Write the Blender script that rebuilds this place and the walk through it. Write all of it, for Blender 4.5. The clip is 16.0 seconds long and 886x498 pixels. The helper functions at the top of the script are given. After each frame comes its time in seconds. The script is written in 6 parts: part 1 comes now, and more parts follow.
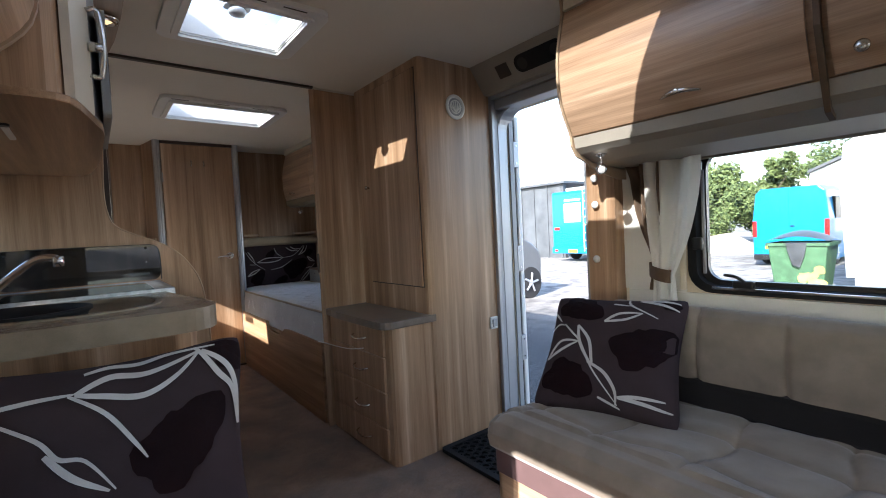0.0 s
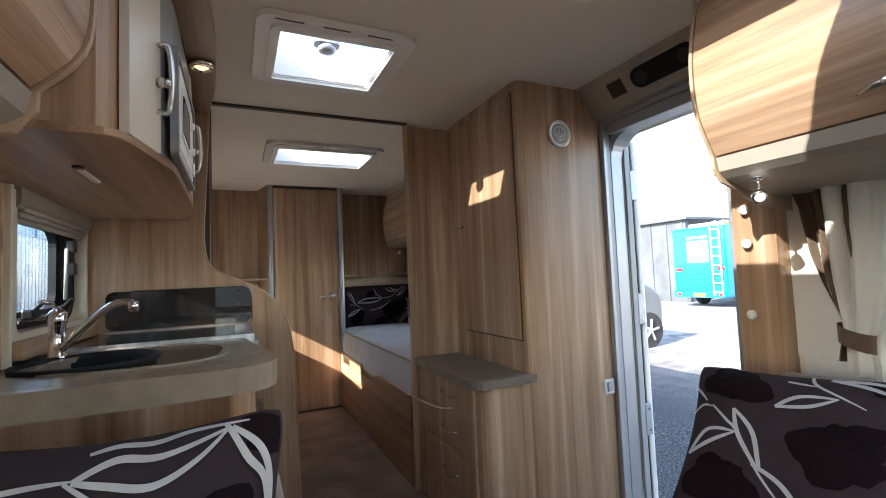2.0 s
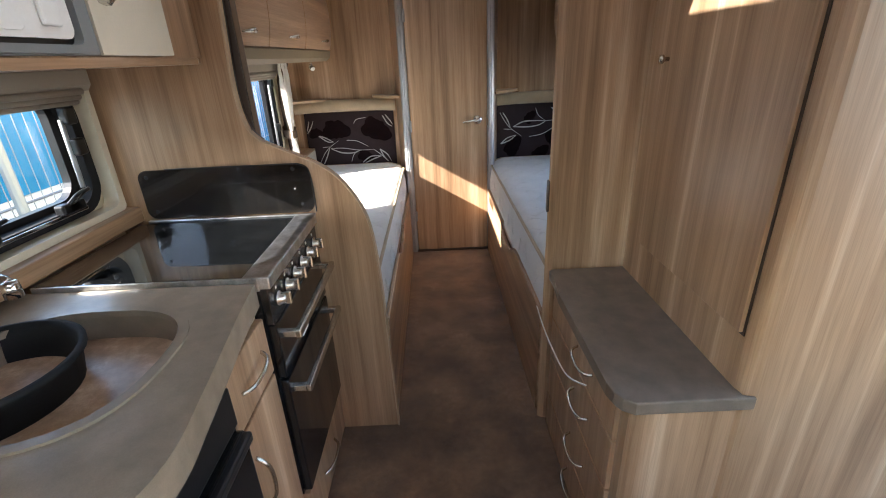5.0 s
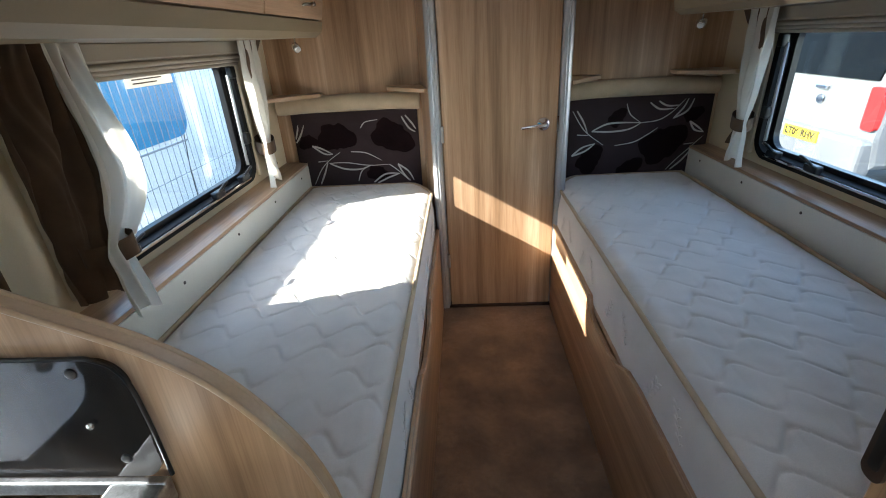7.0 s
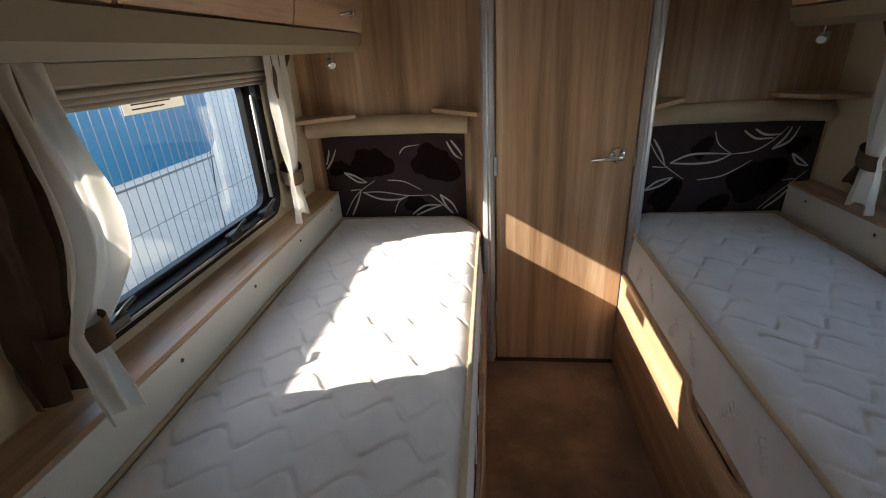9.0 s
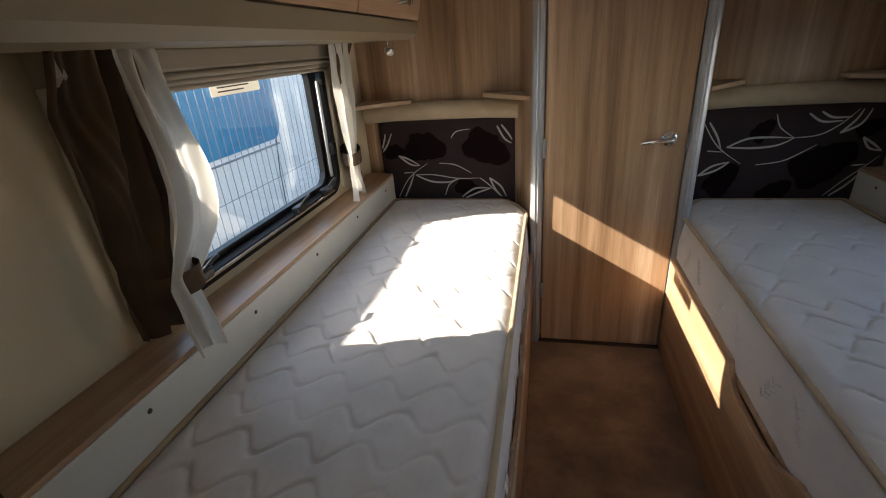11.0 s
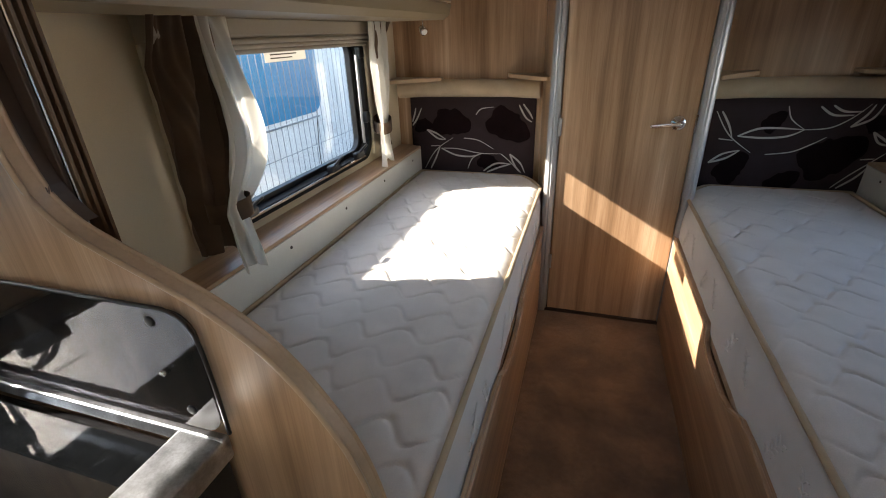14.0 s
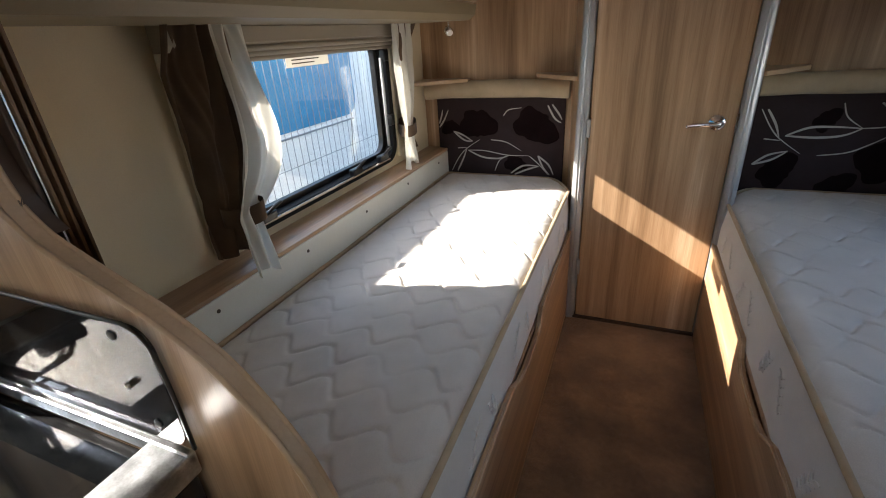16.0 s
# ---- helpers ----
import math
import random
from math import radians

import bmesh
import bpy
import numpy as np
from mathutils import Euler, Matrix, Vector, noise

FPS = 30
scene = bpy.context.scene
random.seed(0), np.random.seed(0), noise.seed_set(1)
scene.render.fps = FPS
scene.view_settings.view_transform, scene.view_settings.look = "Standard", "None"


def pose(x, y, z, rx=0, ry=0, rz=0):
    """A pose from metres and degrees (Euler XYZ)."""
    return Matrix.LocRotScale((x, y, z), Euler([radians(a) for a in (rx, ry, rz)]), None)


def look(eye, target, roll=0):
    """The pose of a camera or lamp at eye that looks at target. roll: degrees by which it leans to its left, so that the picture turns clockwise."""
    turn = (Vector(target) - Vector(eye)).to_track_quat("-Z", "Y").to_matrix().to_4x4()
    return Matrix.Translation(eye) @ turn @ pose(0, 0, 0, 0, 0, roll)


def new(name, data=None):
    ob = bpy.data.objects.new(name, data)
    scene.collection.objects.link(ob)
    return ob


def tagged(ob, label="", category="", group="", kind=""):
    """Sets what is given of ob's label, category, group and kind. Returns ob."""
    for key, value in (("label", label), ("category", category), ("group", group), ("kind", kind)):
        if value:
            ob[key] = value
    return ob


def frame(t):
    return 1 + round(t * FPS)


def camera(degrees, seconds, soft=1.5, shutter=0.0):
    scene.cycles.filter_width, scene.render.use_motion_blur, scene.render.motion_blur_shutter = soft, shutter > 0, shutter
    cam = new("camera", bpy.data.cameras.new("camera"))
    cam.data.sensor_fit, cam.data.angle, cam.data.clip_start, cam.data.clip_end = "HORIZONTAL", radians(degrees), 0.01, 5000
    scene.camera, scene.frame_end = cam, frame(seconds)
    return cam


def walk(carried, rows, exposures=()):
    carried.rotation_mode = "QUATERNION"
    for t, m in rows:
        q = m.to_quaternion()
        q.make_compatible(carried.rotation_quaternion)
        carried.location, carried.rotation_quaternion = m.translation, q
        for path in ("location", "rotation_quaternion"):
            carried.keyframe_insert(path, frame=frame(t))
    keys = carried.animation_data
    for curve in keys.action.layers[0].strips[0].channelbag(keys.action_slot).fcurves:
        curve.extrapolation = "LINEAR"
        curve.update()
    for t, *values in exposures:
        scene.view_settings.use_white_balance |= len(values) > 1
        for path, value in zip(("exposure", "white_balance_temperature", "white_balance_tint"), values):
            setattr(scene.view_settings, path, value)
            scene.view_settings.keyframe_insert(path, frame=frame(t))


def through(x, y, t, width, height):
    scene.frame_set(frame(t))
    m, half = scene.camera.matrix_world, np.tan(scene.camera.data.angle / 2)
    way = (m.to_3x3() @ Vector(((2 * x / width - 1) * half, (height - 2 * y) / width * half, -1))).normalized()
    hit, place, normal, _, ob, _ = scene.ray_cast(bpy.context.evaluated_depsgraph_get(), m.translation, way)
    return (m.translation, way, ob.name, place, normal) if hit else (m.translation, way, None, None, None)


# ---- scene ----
cam = camera(89.1, 16.0, 1.0)
PATH = [
    (0, (0.62, 0.397, 1.134), (1.847, 1.975, 1.055), -2.9),
    (0.5, (0.644, 0.414, 1.135), (1.835, 2.02, 1.085), -3.7),
    (1, (0.629, 0.406, 1.15), (1.703, 2.092, 1.18), -4.0),
    (1.5, (0.649, 0.421, 1.179), (1.565, 2.191, 1.345), -4.6),
    (2, (0.808, 0.604, 1.154), (1.645, 2.417, 1.27), -2.4),
    (2.5, (1.037, 0.848, 1.155), (1.516, 2.78, 1.343), -3.1),
    (3, (1.17, 0.908, 1.384), (1.754, 2.817, 1.49), -3.9),
    (3.5, (1.204, 1.012, 1.498), (1.731, 2.938, 1.398), -1.9),
    (4, (1.28, 1.107, 1.49), (1.647, 3.012, 1.002), -2.3),
    (4.2, (1.312, 1.158, 1.487), (1.53, 3.061, 0.912), -0.9),
    (6.3, (1.247, 2.263, 1.38), (1.158, 4.046, 0.48), -4.4),
    (6.5, (1.265, 2.41, 1.397), (1.197, 4.192, 0.492), -5.7),
    (7, (1.22, 2.585, 1.41), (1.11, 4.393, 0.562), -3.5),
    (7.5, (1.199, 2.775, 1.403), (0.925, 4.563, 0.55), -2.5),
    (8, (1.154, 2.891, 1.409), (0.905, 4.685, 0.56), -2.7),
    (8.2, (1.134, 2.939, 1.426), (0.925, 4.742, 0.586), -3.1),
    (10.3, (1.088, 2.945, 1.432), (0.795, 4.763, 0.652), -3.7),
    (10.5, (1.092, 2.919, 1.424), (0.764, 4.727, 0.635), -3.6),
    (11, (1.122, 2.841, 1.408), (0.686, 4.613, 0.589), -4.4),
    (11.5, (1.133, 2.749, 1.413), (0.742, 4.534, 0.601), -4.1),
    (12, (1.129, 2.63, 1.41), (0.804, 4.419, 0.578), -6.8),
    (12.5, (1.136, 2.579, 1.419), (0.884, 4.395, 0.62), -6.1),
    (13, (1.144, 2.597, 1.407), (0.981, 4.41, 0.578), -6.3),
    (13.5, (1.153, 2.605, 1.395), (0.873, 4.393, 0.543), -4.5),
    (14, (1.237, 2.645, 1.387), (0.675, 4.36, 0.525), -2.2),
    (14.5, (1.299, 2.672, 1.379), (0.504, 4.293, 0.519), -4.2),
    (15, (1.3, 2.686, 1.372), (0.409, 4.278, 0.552), -2.9),
    (15.5, (1.305, 2.693, 1.38), (0.382, 4.271, 0.568), -3.5),
    (16, (1.3, 2.705, 1.387), (0.573, 4.361, 0.533), -3.8),
]
EXPOSURES = [(0, 2.34, 6250, 12), (1, 2.38, 6350, 11), (1.5, 2.8, 6450, 11), (2.5, 2.65, 6500, 11), (3.2, 2.95, 6500, 11), (4.2, 3.27, 6650, 11), (6.5, 3.52, 6200, 5), (7.2, 2.96, 6250, 4), (8, 2.5, 6750, 8), (10.5, 2.38, 7150, 11), (12, 2.75, 7050, 11), (13, 2.77, 7050, 11), (16, 2.73, 6950, 10)]
walk(cam, [(t, look(eye, target, roll)) for t, eye, target, roll in PATH], EXPOSURES)

# ---- world, sun ----
SUN = Vector((1.0, 0.27, -0.595)).normalized()
world = bpy.data.worlds.new("sky_world")
scene.world = world
world.use_nodes = True
wn = world.node_tree.nodes
sky = wn.new("ShaderNodeTexSky")
sky.sky_type = "NISHITA"
sky.sun_disc = False
sky.sun_elevation = radians(29.9)
sky.sun_rotation = math.atan2(-SUN.x, -SUN.y)
wn["Background"].inputs["Strength"].default_value = 0.15
world.node_tree.links.new(sky.outputs[0], wn["Background"].inputs[0])
sun_data = bpy.data.lights.new("sun", "SUN")
sun_data.energy, sun_data.angle, sun_data.color = 3.5, radians(0.5), (1.0, 0.955, 0.89)
sun = new("sun", sun_data)
sun.matrix_world = look((0, 0, 0), SUN)

# ---- materials ----
def tree_of(name):
    m = bpy.data.materials.new(name)
    m.use_nodes = True
    nt = m.node_tree
    return m, nt, nt.nodes["Principled BSDF"]


def noise_node(nt, vec, scale, detail=3, rough=0.55):
    n = nt.nodes.new("ShaderNodeTexNoise")
    n.inputs["Scale"].default_value, n.inputs["Detail"].default_value, n.inputs["Roughness"].default_value = scale, detail, rough
    nt.links.new(vec, n.inputs["Vector"])
    return n.outputs["Fac"]


def ramp_node(nt, fac, stops):
    r = nt.nodes.new("ShaderNodeValToRGB")
    els = r.color_ramp.elements
    while len(els) < len(stops):
        els.new(0.5)
    for e, (p, c) in zip(els, stops):
        e.position, e.color = p, (*c, 1)
    nt.links.new(fac, r.inputs[0])
    return r.outputs[0]


def mixed(nt, kind, fac, a, b):
    n = nt.nodes.new("ShaderNodeMix")
    n.data_type, n.blend_type = "RGBA", kind
    for sock, v in ((n.inputs[0], fac), (n.inputs[6], a), (n.inputs[7], b)):
        if hasattr(v, "is_linked"):
            nt.links.new(v, sock)
        else:
            sock.default_value = v if isinstance(v, float) else (*v, 1)
    return n.outputs[2]


def coords(nt, scale=(1, 1, 1), rot=(0, 0, 0)):
    tc, mp = nt.nodes.new("ShaderNodeTexCoord"), nt.nodes.new("ShaderNodeMapping")
    mp.inputs["Scale"].default_value, mp.inputs["Rotation"].default_value = scale, rot
    nt.links.new(tc.outputs["Object"], mp.inputs[0])
    return mp.outputs[0]


def bumped(nt, bsdf, height, strength, dist=0.002):
    b = nt.nodes.new("ShaderNodeBump")
    b.inputs["Strength"].default_value, b.inputs["Distance"].default_value = strength, dist
    nt.links.new(height, b.inputs["Height"])
    nt.links.new(b.outputs[0], bsdf.inputs["Normal"])


def paint(name, col, rough=0.5, metal=0.0, var=0.12, big=3.0, fine=180.0, bump=0.15, coat=0.0, spec=0.5, dist=0.001):
    """A surface of one colour, with broad stains, fine grain and relief."""
    m, nt, b = tree_of(name)
    v = coords(nt)
    broad, grain = noise_node(nt, v, big, 4), noise_node(nt, v, fine, 2)
    dark, light = tuple(c * (1 - var) for c in col), tuple(min(1, c * (1 + var)) for c in col)
    c1 = ramp_node(nt, broad, [(0.3, dark), (0.7, light)])
    c2 = ramp_node(nt, grain, [(0.3, (1 - var * 0.6,) * 3), (0.7, (1, 1, 1))])
    nt.links.new(mixed(nt, "MULTIPLY", 1.0, c1, c2), b.inputs["Base Color"])
    rr = nt.nodes.new("ShaderNodeMapRange")
    rr.inputs[3].default_value, rr.inputs[4].default_value = rough * 0.8, min(1, rough * 1.2)
    nt.links.new(broad, rr.inputs[0])
    nt.links.new(rr.outputs[0], b.inputs["Roughness"])
    b.inputs["Metallic"].default_value, b.inputs["Coat Weight"].default_value = metal, coat
    b.inputs["Specular IOR Level"].default_value = spec
    if bump:
        bumped(nt, b, grain, bump, dist)
    return m


def wood(name, along, tones, rough=0.33, scale=1.0):
    """Striped foil-faced board; along is the axis of the grain."""
    m, nt, b = tree_of(name)
    s1, s2 = [1.0] * 3, [1.0] * 3
    s1[along], s2[along] = 0.035, 0.02
    v1, v2 = coords(nt, s1), coords(nt, s2)
    f1 = noise_node(nt, v1, 13 * scale, 4, 0.62)
    f2 = noise_node(nt, v1, 60 * scale, 3)
    f3 = noise_node(nt, v2, 420 * scale, 2)
    base = ramp_node(nt, f1, [(0.30, tones[0]), (0.44, tones[1]), (0.57, tones[2]), (0.70, tones[3])])
    mid = ramp_node(nt, f2, [(0.35, (0.78, 0.76, 0.74)), (0.62, (1, 1, 1))])
    fine = ramp_node(nt, f3, [(0.36, (0.72, 0.69, 0.66)), (0.55, (1, 1, 1))])
    nt.links.new(mixed(nt, "MULTIPLY", 0.45, mixed(nt, "MULTIPLY", 0.7, base, mid), fine), b.inputs["Base Color"])
    b.inputs["Roughness"].default_value = rough
    bumped(nt, b, f3, 0.12, 0.0006)
    return m


def glass(name, tint, rough=0.0, milky=0.0, gloss=0.045, dust=0.0):
    m, nt, b = tree_of(name)
    out = nt.nodes["Material Output"]
    tr, gl, lw, pw, fr, mx = (nt.nodes.new("ShaderNode" + k) for k in ("BsdfTransparent", "BsdfGlossy", "LayerWeight", "Math", "MapRange", "MixShader"))
    tr.inputs[0].default_value = (*tint, 1)
    gl.inputs["Roughness"].default_value = rough
    pw.operation = "POWER"
    pw.inputs[1].default_value = 4.0
    nt.links.new(lw.outputs["Facing"], pw.inputs[0])
    nt.links.new(pw.outputs[0], fr.inputs[0])
    fr.inputs[3].default_value, fr.inputs[4].default_value = gloss, 0.9
    nt.links.new(fr.outputs[0], mx.inputs[0])
    nt.links.new(gl.outputs[0], mx.inputs[2])
    if milky:
        df, m2 = nt.nodes.new("ShaderNodeBsdfTranslucent"), nt.nodes.new("ShaderNodeMixShader")
        df.inputs[0].default_value = (0.9, 0.92, 0.93, 1)
        m2.inputs[0].default_value = milky
        nt.links.new(tr.outputs[0], m2.inputs[1])
        nt.links.new(df.outputs[0], m2.inputs[2])
        nt.links.new(m2.outputs[0], mx.inputs[1])
    elif dust:
        # wiped dust and fine scuffs that catch the sun
        df, m2 = nt.nodes.new("ShaderNodeBsdfDiffuse"), nt.nodes.new("ShaderNodeMixShader")
        df.inputs[0].default_value = (0.5, 0.56, 0.62, 1)
        specks, smear = noise_node(nt, coords(nt), 90, 4, 0.7), noise_node(nt, coords(nt, (1, 3, 3)), 9, 4)
        a = ramp_node(nt, smear, [(0.3, (dust * 0.4,) * 3), (0.7, (dust,) * 3)])
        c = ramp_node(nt, specks, [(0.66, (0, 0, 0)), (0.74, (0.06, 0.06, 0.06))])
        nt.links.new(mixed(nt, "ADD", 1.0, a, c), m2.inputs[0])
        nt.links.new(tr.outputs[0], m2.inputs[1])
        nt.links.new(df.outputs[0], m2.inputs[2])
        nt.links.new(m2.outputs[0], mx.inputs[1])
    else:
        nt.links.new(tr.outputs[0], mx.inputs[1])
    nt.links.new(mx.outputs[0], out.inputs[0])
    return m


TONES = [(0.225, 0.127, 0.066), (0.385, 0.238, 0.138), (0.475, 0.308, 0.187), (0.66, 0.475, 0.325)]
M = {}
M["wood_v"] = wood("wood_upright_grain", 2, TONES)
M["wood_y"] = wood("wood_grain_along", 1, TONES)
M["wood_y_light"] = wood("wood_light_grain_along", 1, [tuple(min(0.78, c * 1.1 + 0.03) for c in t) for t in TONES], 0.28)
M["wood_x"] = wood("wood_grain_across", 0, TONES)
M["wood_trim"] = paint("wood_edge_trim", (0.5, 0.355, 0.23), 0.35, var=0.15, big=8)
M["dark_trim"] = paint("dark_brown_trim", (0.045, 0.026, 0.017), 0.45)
M["ceiling"] = paint("ceiling_fabric_board", (0.74, 0.69, 0.6), 0.75, var=0.05, big=1.2, fine=320, bump=0.2)
M["wall"] = paint("cream_wall_board", (0.68, 0.58, 0.41), 0.6, var=0.08, big=1.6, fine=260, bump=0.2)
M["shell"] = paint("outer_aluminium_shell", (0.7, 0.7, 0.68), 0.4)
M["cream"] = paint("cream_plastic", (0.66, 0.6, 0.48), 0.35, var=0.05)
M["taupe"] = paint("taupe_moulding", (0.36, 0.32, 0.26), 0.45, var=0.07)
# taupe darkened for the bedroom locker lips, their underside shade put into the colour
M["lip"] = paint("shaded_taupe_moulding", (0.26, 0.21, 0.135), 0.45, var=0.05)
M["white"] = paint("white_plastic", (0.78, 0.77, 0.74), 0.35, var=0.05)
M["offwhite"] = paint("offwhite_board", (0.66, 0.64, 0.58), 0.5, var=0.06)
M["grey"] = paint("silver_grey_plastic", (0.36, 0.37, 0.38), 0.35, var=0.08)
M["surround"] = paint("dull_grey_moulding", (0.215, 0.225, 0.225), 0.4, var=0.08)
# cornice wood: TONES darkened, so its unlit look is put into the colour
M["wood_shade"] = wood("shaded_wood_grain_along", 1, [tuple(c * 0.62 for c in t) for t in TONES], 0.3)
M["alu"] = paint("brushed_aluminium", (0.42, 0.43, 0.45), 0.38, 0.5, var=0.08, fine=400)
M["chrome"] = paint("chrome", (0.8, 0.8, 0.82), 0.08, 1.0, var=0.04, bump=0)
M["steel"] = paint("scuffed_bright_steel", (0.56, 0.585, 0.62), 0.34, 1.0, var=0.35, big=25, fine=300, bump=0.1)
M["satin"] = paint("satin_nickel", (0.62, 0.61, 0.58), 0.25, 1.0, var=0.05, bump=0)
M["black"] = paint("black_plastic", (0.012, 0.012, 0.013), 0.35)
M["rubber"] = paint("black_rubber", (0.012, 0.012, 0.013), 0.7, bump=0.4, spec=0.25)
M["blackglass"] = paint("black_glass", (0.008, 0.009, 0.011), 0.06, var=0.2, bump=0, spec=0.6)
M["enamel"] = paint("black_enamel", (0.012, 0.012, 0.013), 0.2, bump=0)
M["worktop"] = paint("speckled_beige_worktop", (0.28, 0.225, 0.165), 0.25, var=0.16, big=14, fine=500, bump=0.05)
M["worktop_grey"] = paint("grey_brown_worktop", (0.19, 0.152, 0.118), 0.4, var=0.2, big=18, fine=400, bump=0.08)
M["glass"] = glass("window_acrylic", (0.93, 0.95, 0.95))
M["smoked"] = glass("smoked_glass", (0.28, 0.31, 0.35), 0.02, gloss=0.19, dust=0.012)
M["dome"] = glass("rooflight_acrylic", (0.66, 0.69, 0.71), 0.05, 0.22)
M["smoked_light"] = glass("lightly_smoked_glass", (0.4, 0.41, 0.43), 0.02, gloss=0.05, dust=0.012)


def carpet_material():
    m, nt, b = tree_of("brown_carpet")
    v = coords(nt)
    pile, tuft, stain = noise_node(nt, v, 700, 2), noise_node(nt, v, 45, 5, 0.7), noise_node(nt, v, 4.0, 6, 0.6)
    base = ramp_node(nt, stain, [(0.32, (0.105, 0.057, 0.028)), (0.5, (0.2, 0.113, 0.058)), (0.68, (0.32, 0.19, 0.102))])
    fl = ramp_node(nt, tuft, [(0.35, (0.5, 0.47, 0.45)), (0.65, (1, 1, 1))])
    nt.links.new(mixed(nt, "MULTIPLY", 0.45, base, fl), b.inputs["Base Color"])
    b.inputs["Roughness"].default_value = 0.95
    b.inputs["Sheen Weight"].default_value = 0.3
    bumped(nt, b, mixed(nt, "MIX", 0.5, pile, tuft), 0.8, 0.006)
    return m


def fabric(name, col, sheen=0.2, var=0.12, scale=700.0, bump=0.4):
    m, nt, b = tree_of(name)
    v = coords(nt)
    w, broad = noise_node(nt, v, scale, 2), noise_node(nt, v, 9, 4)
    c1 = ramp_node(nt, broad, [(0.3, tuple(c * (1 - var) for c in col)), (0.7, tuple(min(1, c * (1 + var)) for c in col))])
    c2 = ramp_node(nt, w, [(0.3, (0.8, 0.8, 0.8)), (0.7, (1, 1, 1))])
    nt.links.new(mixed(nt, "MULTIPLY", 0.6, c1, c2), b.inputs["Base Color"])
    b.inputs["Roughness"].default_value = 0.9
    b.inputs["Specular IOR Level"].default_value = 0.15
    b.inputs["Sheen Weight"].default_value = sheen
    bumped(nt, b, w, bump, 0.001)
    return m


def sheer(name, col, through=0.4):
    """Curtain cloth that lets some daylight through."""
    m, nt, b = tree_of(name)
    tl, mx = nt.nodes.new("ShaderNodeBsdfTranslucent"), nt.nodes.new("ShaderNodeMixShader")
    tl.inputs[0].default_value = (*col, 1)
    b.inputs["Base Color"].default_value = (*col, 1)
    b.inputs["Roughness"].default_value = 0.85
    mx.inputs[0].default_value = through
    bumped(nt, b, noise_node(nt, coords(nt), 500, 2), 0.3, 0.001)
    nt.links.new(b.outputs[0], mx.inputs[1])
    nt.links.new(tl.outputs[0], mx.inputs[2])
    nt.links.new(mx.outputs[0], nt.nodes["Material Output"].inputs[0])
    return m


M["carpet"] = carpet_material()
M["mattress"] = fabric("quilted_mattress_ticking", (0.69, 0.66, 0.63), 0.15, 0.05, 500, 0.25)
M["piping"] = fabric("gold_mattress_piping", (0.47, 0.36, 0.24))
M["suede"] = fabric("beige_suede_upholstery", (0.235, 0.193, 0.15), 0.35, 0.18)
M["brownband"] = fabric("dark_brown_upholstery", (0.013, 0.011, 0.011))
M["plumband"] = fabric("plum_upholstery", (0.12, 0.07, 0.07))
M["plum"] = fabric("dark_plum_cotton", (0.041, 0.028, 0.031), 0.0)
M["velvet"] = fabric("aubergine_velvet_print", (0.009, 0.003, 0.004), 0.0, 0.3, 300)
M["leaf"] = fabric("silver_leaf_print", (0.5, 0.48, 0.47), 0.1)
M["pad"] = fabric("beige_padded_rail", (0.5, 0.4, 0.28))
M["jamb"] = paint("dark_stained_wood", (0.13, 0.078, 0.042), 0.45, var=0.2, big=6)
M["drape"] = fabric("brown_curtain_cloth", (0.135, 0.09, 0.06), 0.1, 0.25)
M["sheer"] = sheer("white_curtain_lining", (0.78, 0.76, 0.7), 0.35)

# ---- mesh helpers ----
def part(name, bm, material, parent=None, label="", smooth=False):
    me = bpy.data.meshes.new(name)
    bmesh.ops.recalc_face_normals(bm, faces=bm.faces[:])
    bm.to_mesh(me)
    bm.free()
    me.materials.append(M[material] if isinstance(material, str) else material)
    if smooth:
        me.polygons.foreach_set("use_smooth", [True] * len(me.polygons))
    ob = new(name, me)
    if parent is not None:
        ob.parent = parent
    if label:
        tagged(ob, label)
    return ob


def thing(name, label, category, group="", kind=""):
    return tagged(new(name), label, category, group, kind)


def add_box(bm, x0, x1, y0, y1, z0, z1, bevel=0.0, seg=2):
    r = bmesh.ops.create_cube(bm, size=1.0)
    for v in r["verts"]:
        v.co = Vector((x0 + (v.co.x + 0.5) * (x1 - x0), y0 + (v.co.y + 0.5) * (y1 - y0), z0 + (v.co.z + 0.5) * (z1 - z0)))
    if bevel:
        es = list({e for v in r["verts"] for e in v.link_edges})
        bmesh.ops.bevel(bm, geom=es, offset=bevel, segments=seg, profile=0.5, affect="EDGES")
    return bm


def box(x0, x1, y0, y1, z0, z1, bevel=0.0, seg=2):
    return add_box(bmesh.new(), x0, x1, y0, y1, z0, z1, bevel, seg)


AX = {"x": (1, 2, 0), "y": (0, 2, 1), "z": (0, 1, 2)}


def add_prism(bm, outline, axis, a, b, bevel=0.0):
    """Extrudes a closed outline of 2D points along an axis from a to b."""
    i, j, k = AX[axis]
    def at(p, h):
        c = [0, 0, 0]
        c[i], c[j], c[k] = p[0], p[1], h
        return c
    lo = [bm.verts.new(at(p, a)) for p in outline]
    hi = [bm.verts.new(at(p, b)) for p in outline]
    n = len(outline)
    f1, f2 = bm.faces.new(lo), bm.faces.new(hi)
    for q in range(n):
        bm.faces.new((lo[q], lo[(q + 1) % n], hi[(q + 1) % n], hi[q]))
    if bevel:
        bmesh.ops.bevel(bm, geom=list(f1.edges) + list(f2.edges), offset=bevel, segments=2, profile=0.5, affect="EDGES")
    return bm


